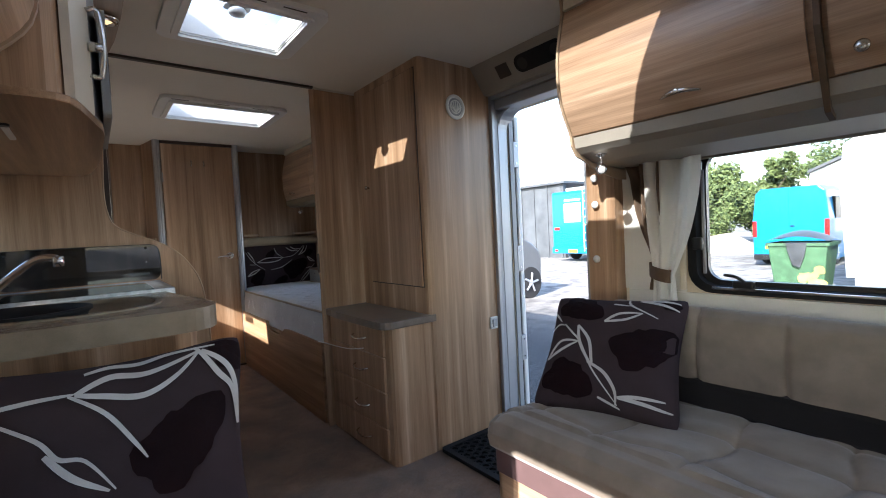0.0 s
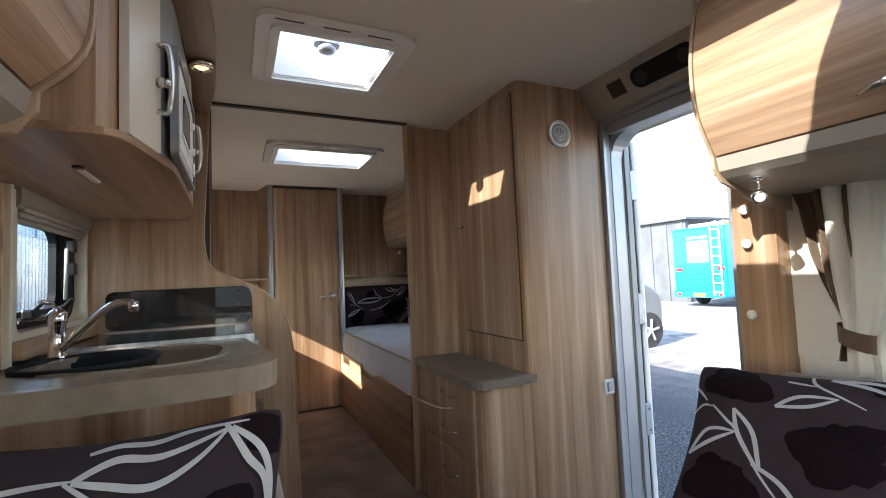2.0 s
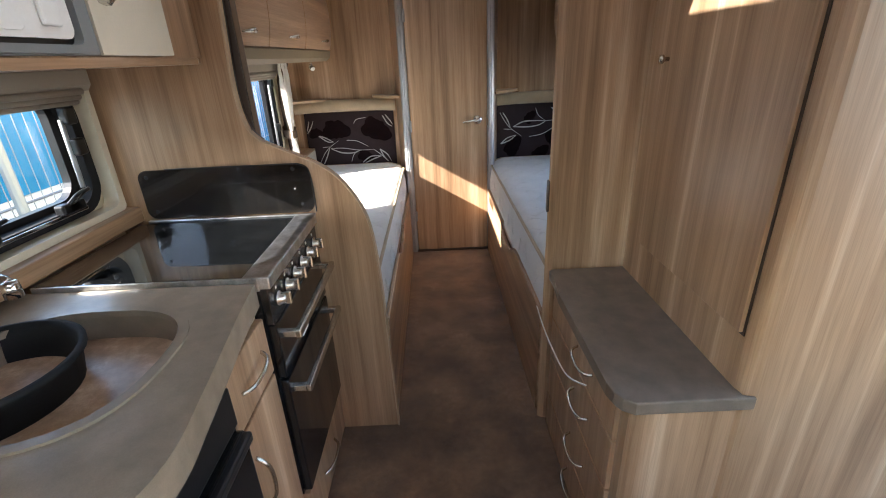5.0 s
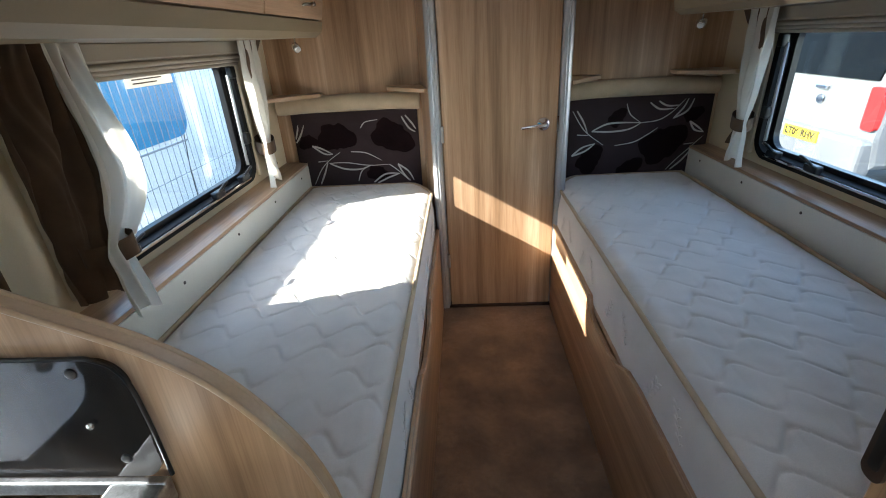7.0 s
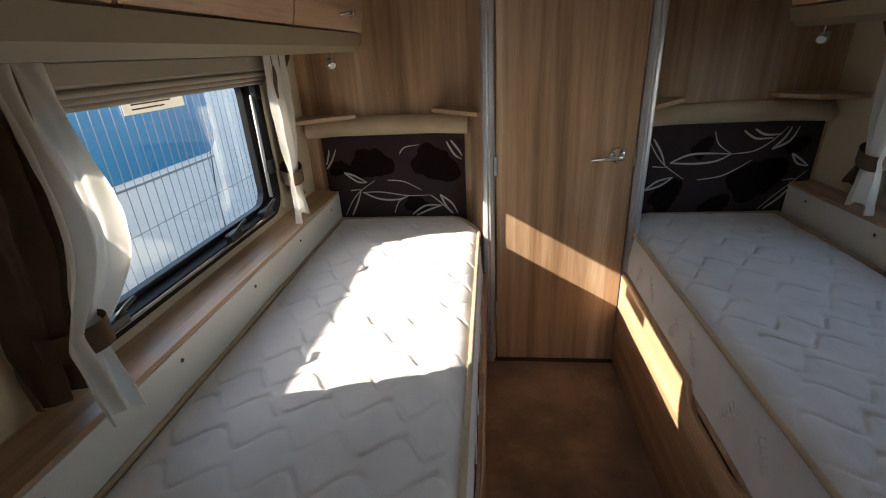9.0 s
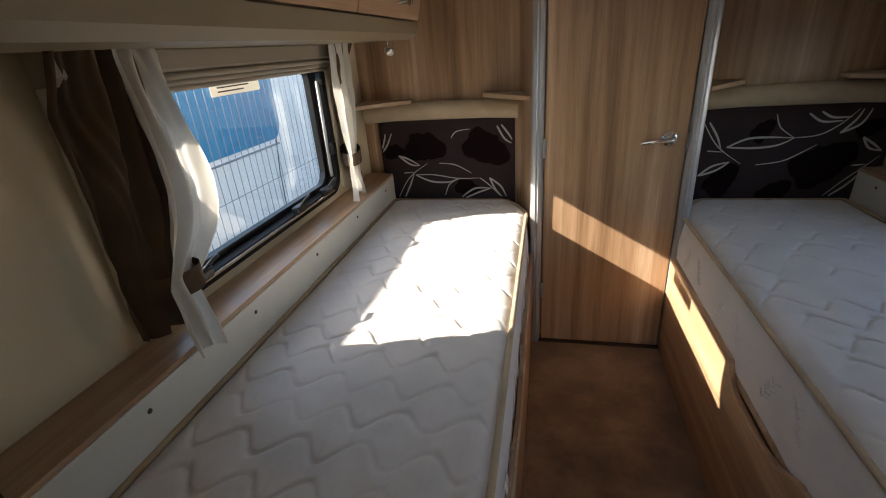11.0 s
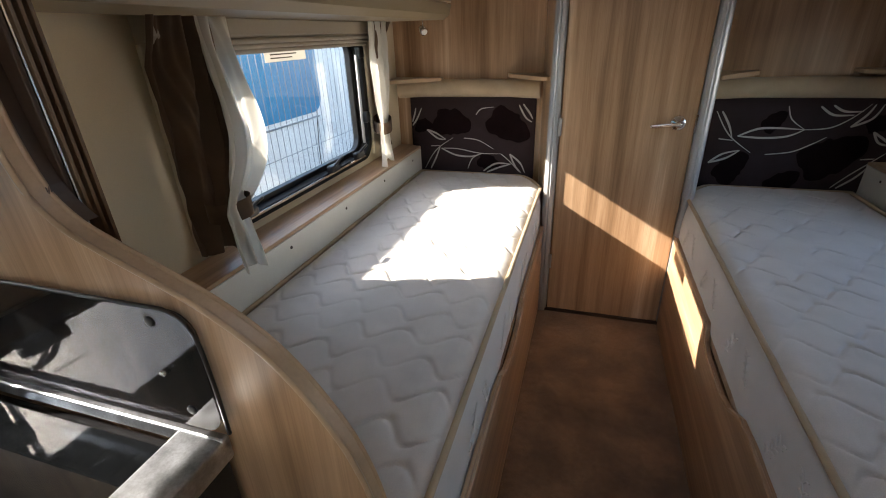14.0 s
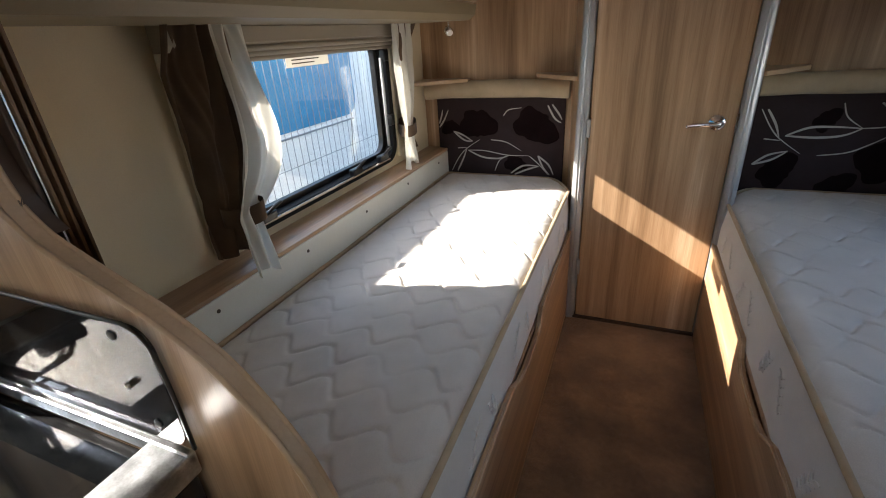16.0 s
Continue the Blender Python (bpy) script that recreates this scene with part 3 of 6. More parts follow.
def blob(bm, surf, cx, cy, r, lift, lobes, turn=0.0):
    n = 8 * lobes
    c = bm.verts.new(surf(cx, cy, lift))
    ring = []
    for q in range(n):
        a = 6.28318 * q / n + turn
        rr = r * (0.74 + 0.2 * abs(math.cos(a * 1.5 + turn)) + 0.2 * math.sin(2 * a + turn * 3) + 0.07 * math.sin(lobes * a + turn * 5) + 0.03 * math.sin(11 * a))
        mid_v = bm.verts.new(surf(cx + 0.5 * rr * math.cos(a), cy + 0.5 * rr * math.sin(a), lift))
        ring.append((mid_v, bm.verts.new(surf(cx + rr * math.cos(a), cy + rr * math.sin(a), lift))))
    for q in range(n):
        s, t = ring[q], ring[(q + 1) % n]
        bm.faces.new((c, s[0], t[0]))
        bm.faces.new((s[0], s[1], t[1], t[0]))


# ---- washroom door ----
wd = thing("door_1", "closed striped wood washroom door", "door", kind="structure")
part("leaf", box(1.118, 1.668, 4.80, 4.83, 0.015, 1.985, 0.002), "wood_v", wd)
part("threshold", box(1.10, 1.69, 4.79, 4.84, 0.0, 0.012), "dark_trim", wd)
lv = part("handle", lathe([(0.032, 0), (0.032, 0.006), (0.026, 0.013), (0.012, 0.016), (0.012, 0.045), (0.006, 0.05)], (1.60, 4.80, 1.012), (0, -1, 0), 20), "chrome", wd, "chrome lever handle", smooth=True)
part("lever", tube(smooth_line([(1.60, 4.757, 1.012), (1.575, 4.752, 1.012), (1.53, 4.752, 1.008), (1.49, 4.757, 1.002)], 4), [0.009] * 5 + [0.008] * 4 + [0.0075] * 4, 10), "chrome", lv, smooth=True)
for z in (0.985, 0.3, 1.7):
    part("hinge", box(1.108, 1.123, 4.788, 4.803, z - 0.04, z + 0.04, 0.003), "alu", wd)
part("strike_plate", box(1.664, 1.673, 4.792, 4.802, 0.97, 1.05, 0.002), "chrome", wd)
for x in (1.335, 1.43):
    part("robe_hook", tube(smooth_line([(x, 4.80, 1.85), (x, 4.775, 1.845), (x, 4.765, 1.82), (x, 4.775, 1.80), (x, 4.79, 1.81)], 4), 0.005, 8), "satin", wd, smooth=True)
for nm, x0, x1 in (("trim_door_post_left", 1.06, 1.112), ("trim_door_post_right", 1.672, 1.722)):
    c = (x0 + x1) / 2
    o = [(x0, 4.83), (x0, 4.80), (x0 + 0.008, 4.787), (c - 0.006, 4.782), (c, 4.786), (c + 0.006, 4.782), (x1 - 0.008, 4.787), (x1, 4.80), (x1, 4.83)]
    tagged(part(nm, prism(o, "z", 0, 2.01), "alu"), "rounded grey aluminium door post", "door post", kind="structure")
tagged(part("trim_door_head", box(1.112, 1.672, 4.79, 4.83, 1.987, 2.01), "dark_trim"), kind="structure")
tagged(part("wall_over_washroom", box(1.085, 1.70, 4.84, 4.88, 0.0, 2.03), "wood_v"), kind="structure")

# ---- beds ----
def mattress(mirror):
    t = thing("mattress", "bare white quilted mattress with gold piping, on the bed base", "mattress", "single mattresses")
    def X(x):
        return 2.740 - x if mirror else x
    zt, zb, e = 0.69, 0.455, 0.035
    x0, x1, y0, y1 = 0.345, 1.036, 3.0, 5.035
    def outline(u, v, inset):
        x = x0 + inset + u * (x1 - x0 - 2 * inset)
        y = y0 + inset + v * (y1 - y0 - 2 * inset)
        lim = 5.035 - inset
        k = max(0.0, (x - 0.905) / 0.132)
        lim -= 0.20 * min(1, k) ** 1.7
        return x, y0 + inset + (y - y0 - inset) * (lim - y0 - inset) / (5.035 - y0 - 2 * inset)
    rng = random.Random(5 + mirror)
    def quilt(x, y):
        best = 1.0
        for k in range(int((y - 3.0) / 0.098) - 1, int((y - 3.0) / 0.098) + 3):
            s = (x / 0.138 + 0.5 * (k % 2) + 0.25 * noise.noise((x * 3, k * 1.7, 6.0))) % 1.0
            # a long gentle run, then a short hooked drop
            if s < 0.62:
                wv, slope, weak = -0.028 + 0.056 * (0.5 - 0.5 * math.cos(math.pi * s / 0.62)), 1.05, 1.0 + 1.6 * math.sin(math.pi * s / 0.62)
            else:
                wv, slope, weak = 0.028 - 0.056 * (0.5 - 0.5 * math.cos(math.pi * (s - 0.62) / 0.38)), 1.5, 0.9
            best = min(best, weak * abs(y - (3.03 + k * 0.098 + wv + 0.012 * noise.noise((x * 2, k * 3.1, 1.0)))) / slope)
        return best
    def top(u, v):
        x, y = outline(u, v, 0.003)
        edge_d = min(u * (x1 - x0), (1 - u) * (x1 - x0), v * 2.0, (1 - v) * 2.0)
        roll = -0.018 * max(0, 1 - edge_d / 0.05) ** 2
        q = quilt(x, y)
        puff = (-0.0075 * math.exp(-(q / 0.0058) ** 2) - 0.002 * math.exp(-(q / 0.03) ** 2)) * min(1.0, max(0.2, 0.85 + 1.9 * noise.noise((x * 5.5, y * 7.0, 4.0))))
        lump = 0.004 * noise.noise((x * 3.0, y * 3.0, 0.3)) + 0.002 * noise.noise((x * 17, y * 17, 2.0))
        return (X(x), y, zt + roll + puff * min(1, edge_d / 0.04) + lump)
    part("quilted_top", grid(150, 400, top), "mattress", t, smooth=True)
    loop = [outline(u, 0, 0.0) for u in np.linspace(0, 1, 16)] + [outline(1, v, 0.0) for v in np.linspace(0.02, 1, 60)] + [outline(u, 1, 0.0) for u in np.linspace(0.98, 0, 24)] + [outline(0, v, 0.0) for v in np.linspace(0.98, 0.02, 50)]
    bm = bmesh.new()
    rows = []
    for s in range(9):
        f = s / 8
        bulge = 0.010 * math.sin(math.pi * f)
        row = []
        for q, (x, y) in enumerate(loop):
            cx, cy = x - 0.70, y - 4.0
            k = 1 + bulge / max(0.35, math.hypot(cx, cy * 0.35))
            wob = 0.006 * noise.noise((q * 0.35, s * 0.7, 5.0))
            row.append(bm.verts.new((X(min(0.70 + cx * k + (0.012 * (1 - f) if cx > 0.25 else 0.0), 1.055) + wob * 0.5), y + wob * 0.3, zb + (zt - 0.02 - zb) * f)))
        rows.append(row)
    n = len(loop)
    for a, b in zip(rows, rows[1:]):
        for q in range(n):
            bm.faces.new((a[q], a[(q + 1) % n], b[(q + 1) % n], b[q]))
    part("border", bm, "mattress", t, smooth=True)
    for nm, z in (("top_piping", zt - 0.014), ("bottom_piping", zb + 0.008)):
        part(nm, tube([(X(x + (0.004 if x > 0.7 else -0.004)), y, z + 0.003 * noise.noise((x * 4, y * 4, 0))) for x, y in loop], 0.008, 8, True), "piping" if nm == "top_piping" else "mattress", t, "piped edge", smooth=True)
    part("underside", prism([(X(x * 0.985 + 0.01), y * 0.998 + 0.008) for x, y in loop], "z", zb, zb + 0.02), "mattress", t)
    # stitched fern motifs on the border
    for q in range(9):
        bm = bmesh.new()
        yy, zz = 3.15 + q * 0.185, 0.565 + 0.02 * (q % 2)
        xx = X(1.058)
        ang = 0.5 * (1 if q % 2 else -1)
        for k in range(5):
            f = 0.02 * k
            for sgn in (-1, 1):
                a = Vector((xx, yy + f * math.sin(ang), zz - 0.04 + f * math.cos(ang)))
                b = a + Vector((0, sgn * 0.02 + 0.012 * math.sin(ang), 0.014))
                add_tube(bm, [a, (a + b) / 2 + Vector((0, 0, 0.004)), b], 0.0016, 4)
        part("fern_stitching", bm, "mattress", t)
    return t


def bed_base(mirror):
    t = thing("fixed_bed", "wood-panelled fixed bed base with a dipped hand hold", "bed base", "single bed bases")
    def X(x):
        return 2.744 - x if mirror else x
    # aisle panel with a dip in its top edge
    top = [(3.0, 0.492), (3.58, 0.492), (3.66, 0.484), (3.74, 0.44), (3.82, 0.42), (4.00, 0.42), (4.05, 0.44), (4.085, 0.492), (4.80, 0.492)]
    o = [(4.80, 0.0), (3.0, 0.0)] + top
    a, b = sorted((X(1.070), X(1.054)))
    part("aisle_panel", prism(o, "x", a, b), "wood_y", t)
    pts = [(X(1.068), y, z) for y, z in top]
    part("panel_edge", tube(pts, 0.005, 6), "wood_y", t)
    a, b = sorted((X(0.345), X(1.05)))
    part("slat_deck", box(a, b, 3.0, 5.0, 0.425, 0.45), "wood_x", t)
    a, b = sorted((X(0.205), X(0.345)))
    part("wall_box", box(a, b, 3.0, 5.09, 0.0, 0.45), "offwhite", t)
    return t


def bed_surround(mirror):
    t = thing("bed_side_board", "white side board with a wood ledge above the mattress", "side board", "bed side boards")
    def X(x):
        return 2.765 - x if mirror else x
    a, b = sorted((X(0.318), X(0.336)))
    part("board", box(a, b, 2.99, 5.09, 0.45, 0.80, 0.002), "offwhite", t)
    wall = 2.548 if mirror else 0.202
    a, b = sorted((wall, X(0.336)))
    part("ledge", box(a, b, 2.99, 5.09, 0.801, 0.815, 0.003), "wood_y", t)
    for q in range(5):
        part("screw_cap", lathe([(0.006, 0), (0.005, 0.002)], (X(0.336), 3.4 + q * 0.38, 0.765), (-1 if mirror else 1, 0, 0), 10), "dark_trim", t)
    return t


for mir in (False, True):
    bed_base(mir)
    mattress(mir)
    bed_surround(mir)


# thin white tube from the bed panel edge to the drawer front
cb = thing("white_line", "thin white line running from the bed panel to the drawers", "cable")
part("line_tube", tube(smooth_line([(1.668, 3.03, 0.50), (1.664, 2.985, 0.507), (1.658, 2.93, 0.515), (1.65, 2.80, 0.525), (1.648, 2.65, 0.535), (1.655, 2.54, 0.545), (1.694, 2.49, 0.55)], 6), 0.0026, 6), "white", cb, smooth=True)

# ---- headboards ----
# print strokes, in the cloth's own width and height; two halves of each design
BOARD_STEMS_A = [[(0.11, 0.22), (0.18, 0.38), (0.25, 0.48), (0.36, 0.58)], [(0.17, 0.48), (0.25, 0.49)], [(0.26, 0.46), (0.40, 0.46), (0.58, 0.42), (0.75, 0.42)],
                 [(0.45, 0.58), (0.57, 0.56), (0.69, 0.47)], [(0.48, 0.24), (0.52, 0.36), (0.60, 0.42)], [(0.75, 0.42), (0.82, 0.34), (0.90, 0.22)], [(0.55, 0.83), (0.59, 0.89), (0.69, 0.91)]]
BOARD_LEAVES_A = [[(0.26, 0.46), (0.38, 0.39), (0.51, 0.38), (0.60, 0.42)], [(0.14, 0.66), (0.21, 0.63), (0.30, 0.56)], [(0.14, 0.66), (0.23, 0.57), (0.30, 0.56)], [(0.16, 0.22), (0.21, 0.35), (0.25, 0.48)],
                  [(0.61, 0.22), (0.71, 0.31), (0.83, 0.31)], [(0.64, 0.21), (0.74, 0.27), (0.83, 0.31)], [(0.82, 0.42), (0.90, 0.33), (0.94, 0.22)], [(0.82, 0.42), (0.86, 0.30), (0.91, 0.22)],
                  [(0.88, 0.93), (0.93, 0.81), (0.98, 0.76)], [(0.91, 0.94), (0.96, 0.85), (0.985, 0.79)], [(0.015, 0.70), (0.06, 0.78), (0.10, 0.89)], [(0.015, 0.74), (0.04, 0.83), (0.05, 0.89)]]
BOARD_STEMS_B = [[(0.03, 0.89), (0.09, 0.74), (0.15, 0.64), (0.26, 0.52)], [(0.07, 0.64), (0.15, 0.63)], [(0.51, 0.74), (0.63, 0.76), (0.72, 0.84), (0.80, 0.96)],
                 [(0.40, 0.94), (0.43, 0.83), (0.51, 0.74)], [(0.34, 0.51), (0.47, 0.54), (0.56, 0.61), (0.63, 0.68)], [(0.73, 0.22), (0.80, 0.34), (0.89, 0.47), (0.96, 0.57)], [(0.83, 0.49), (0.90, 0.50)]]
BOARD_LEAVES_B = [[(0.17, 0.67), (0.27, 0.74), (0.38, 0.75), (0.51, 0.74)], [(0.17, 0.67), (0.31, 0.66), (0.43, 0.68), (0.51, 0.74)], [(0.06, 0.89), (0.11, 0.77), (0.14, 0.66)], [(0.04, 0.41), (0.11, 0.50), (0.20, 0.54)],
                  [(0.04, 0.41), (0.13, 0.46), (0.20, 0.54)], [(0.56, 0.94), (0.63, 0.87), (0.73, 0.87)], [(0.62, 0.95), (0.68, 0.90), (0.77, 0.90)], [(0.73, 0.77), (0.82, 0.84), (0.86, 0.96)],
                  [(0.73, 0.77), (0.79, 0.87), (0.82, 0.96)], [(0.85, 0.73), (0.91, 0.67), (0.96, 0.61)], [(0.85, 0.73), (0.89, 0.64), (0.96, 0.61)], [(0.76, 0.22), (0.84, 0.33), (0.90, 0.46)]]


def headboard(mirror):
    t = thing("headboard", "dark plum padded headboard with silver leaf print", "headboard", "headboards")
    x0, x1 = (1.775, 2.52) if mirror else (0.285, 0.972)
    z0, z1 = 0.58, 1.078
    def surf(x, z, lift):
        u, v = (x - x0) / (x1 - x0), (z - z0) / (z1 - z0)
        puff = 0.022 * (max(0.0, u * (1 - u) * 4) ** 0.3) * (max(0.0, v * (1 - v) * 4) ** 0.3)
        return (x, 5.073 - puff - lift * 1.4, z)
    part("padding", grid(24, 16, lambda u, v: surf(x0 + u * (x1 - x0), z0 + v * (z1 - z0), 0)), "plum", t, smooth=True)
    part("backing", box(x0, x1, 5.072, 5.098, z0, z1), "plum", t)
    flowers = [(1.90, 0.76, 0.08), (2.28, 0.83, 0.12), (2.03, 0.98, 0.05), (2.12, 0.70, 0.07), (2.42, 0.98, 0.05)] if mirror else [(0.52, 0.95, 0.10), (0.83, 0.94, 0.11), (0.36, 0.93, 0.05), (0.73, 0.74, 0.06)]
    for cx, cz, r in flowers:
        fl = bmesh.new()
        blob(fl, surf, cx, cz, r, 0.0016, 5, cx)
        part("flower_print", fl, "velvet", t)
    for strokes, w in ((BOARD_STEMS_B if mirror else BOARD_STEMS_A, 0.0028), (BOARD_LEAVES_B if mirror else BOARD_LEAVES_A, 0.0048)):
        for line in strokes:
            lv = bmesh.new()
            ribbon(lv, surf, [(x0 + u * (x1 - x0), z0 + v * (z1 - z0)) for u, v in line], w, 0.0028)
            part("leaf_print", lv, "leaf", t, "silver leaf stroke")
    return t


def head_rail(mirror):
    t = thing("padded_rail", "beige padded rail above the headboard", "padded rail", "padded rails")
    x0, x1 = (1.775, 2.53) if mirror else (0.222, 0.99)
    def f(u, v):
        x = x0 + u * (x1 - x0)
        bow = 0.012 * math.sin(math.pi * u)
        a = radians(-95 + 190 * v)
        return (x, 5.078 - 0.038 * math.cos(a), 1.116 + bow + 0.043 * math.sin(a))
    part("pad", grid(20, 12, f), "pad", t, smooth=True)
    part("backing", box(x0, x1, 5.076, 5.099, 1.08, 1.165), "pad", t)


def corner_shelf(nm_label, o, z):
    t = thing("corner_shelf", nm_label, "shelf", "corner shelves")
    part("board", prism(o, "z", z, z + 0.018, 0.003), "wood_trim", t)


for mir in (False, True):
    headboard(mir)
    head_rail(mir)
corner_shelf("small wood corner shelf by the window", [(0.205, 5.098), (0.205, 4.90), (0.24, 4.89), (0.36, 4.985), (0.47, 5.06), (0.475, 5.098)], 1.162)
corner_shelf("small wood corner shelf by the door post", [(1.0, 5.098), (1.058, 4.86), (1.04, 4.845), (0.95, 4.93), (0.83, 5.06), (0.82, 5.098)], 1.177)
corner_shelf("small wood corner shelf by the window", [(2.545, 5.098), (2.545, 4.90), (2.5, 4.89), (2.38, 4.93), (2.29, 5.03), (2.285, 5.098)], 1.182)
corner_shelf("small wood corner shelf by the door post", [(1.778, 5.098), (1.723, 4.86), (1.74, 4.845), (1.83, 4.95), (1.93, 5.06), (1.935, 5.098)], 1.177)


# ---- windows ----
def window(name, side, w, label, latches=True, sill=0.022):
    """side -1 is the kitchen side, +1 the door side."""
    y0, y1, z0, z1 = w
    t = thing(name, label, "window", kind="structure")
    xw = XL if side < 0 else XR
    s = 1 if side < 0 else -1
    def X(d):
        return xw + s * d
    a, b = sorted((X(-0.03), X(0.012)))
    part("window_frame", add_ring(bmesh.new(), rounded(y0 - 0.03, y1 + 0.03, z0 - 0.026, z1 + 0.026, 0.09), rounded(y0 + 0.004, y1 - 0.004, z0 + 0.004, z1 - 0.004, 0.065), "x", a, b), "rubber", t)
    a, b = sorted((X(-0.055), X(-0.03)))
    part("pane_edge", add_ring(bmesh.new(), rounded(y0 - 0.03, y1 + 0.03, z0 - 0.03, z1 + 0.03, 0.08), rounded(y0 + 0.034, y1 - 0.03, z0 + sill, z1 - 0.006, 0.06), "x", a, b), "black", t)
    part("sill_rail", box(*sorted((X(0.012), X(0.018))), y0 + 0.06, y1 - 0.06, z0 - 0.010, z0 + 0.001, 0.002), "chrome", t)
    a, b = sorted((X(-0.05), X(-0.044)))
    p = part("pane", prism(rounded(y0 - 0.02, y1 + 0.02, z0 - 0.02, z1 + 0.02, 0.07), "x", a, b), "glass", t)
    p.visible_shadow = False
    # stay rods up both sides
    for yy in (y0 + 0.03, y1 - 0.03):
        part("stay", tube([(X(0.0), yy, z0 + 0.05), (X(0.004), yy, z1 - 0.07)], 0.007, 8), "grey", t, smooth=True)
    if latches:
        ys = [y0 + 0.16, (y0 + y1) / 2 + 0.17, y1 - 0.13] if y1 - y0 < 1.2 else [y1 - 0.17, y1 - 0.75]
        for yy in ys:
            l = part("latch", box(*sorted((X(0.0), X(0.03))), yy - 0.035, yy + 0.035, z0 + 0.0, z0 + 0.03, 0.006), "black", t)
            part("lever", tube(smooth_line([(X(0.02), yy - 0.01, z0 + 0.02), (X(0.035), yy + 0.02, z0 + 0.045), (X(0.03), yy + 0.06, z0 + 0.05)], 4), 0.006, 8), "black", l, smooth=True)
        for zz in (z0 + 0.17, z1 - 0.06):
            far = y1 - 0.012
            part("side_catch", box(*sorted((X(0.0), X(0.028))), far - 0.02, far + 0.02, zz - 0.025, zz + 0.025, 0.006), "black", t)
    return t


def roller_blind(side, w, label="taupe cassette blind rolled up above the window"):
    y0, y1, z0, z1 = w
    t = thing("roller_blind", label, "blind", "window blinds")
    xw, s = (XL, 1) if side < 0 else (XR, -1)
    def X(d):
        return xw + s * d
    o = [(X(0.002), z1 + 0.075), (X(0.05), z1 + 0.075), (X(0.062), z1 + 0.06), (X(0.062), z1 + 0.02), (X(0.05), z1 + 0.004), (X(0.002), z1 + 0.004)]
    part("cassette", prism(o, "y", y0 - 0.06, y1 + 0.06), "taupe", t)
    for q in range(3):
        part("blind_fold", tube([(X(0.056 - 0.012 * q), y0 - 0.02, z1 + 0.004 - 0.014 * q), (X(0.056 - 0.012 * q), y1 + 0.02, z1 + 0.004 - 0.014 * q)], 0.009, 8), "taupe", t, smooth=True)
    for yy in (y0 - 0.05, y1 + 0.05):
        part("guide", box(*sorted((X(0.002), X(0.018))), yy - 0.012, yy + 0.012, z0 - 0.02, z1 + 0.004, 0.004), "cream", t)


window("window_1", -1, WIN_L, "black-framed acrylic caravan window over the bed, shut", sill=0.024)
window("window_2", 1, WIN_L, "black-framed acrylic caravan window over the bed, shut", sill=0.024)
window("window_3", -1, WIN_K, "small black-framed acrylic kitchen window, shut", latches=True)
window("window_4", 1, WIN_F, "long black-framed acrylic window behind the settee, shut")
window("window_5", -1, WIN_FL, "long black-framed acrylic window in the lounge, shut")
for s, w in ((-1, WIN_L), (1, WIN_L), (-1, WIN_K), (1, WIN_F)):
    roller_blind(s, w)
# white moulded reveal round the kitchen window
kr = thing("kitchen_window_surround", "cream moulded surround round the kitchen window", "window surround")
part("surround", add_ring(bmesh.new(), rounded(2.19, 2.92, 1.02, 1.445, 0.02), rounded(2.25, 2.895, 1.04, 1.43, 0.03), "x", XL + 0.001, XL + 0.05), "cream", kr)


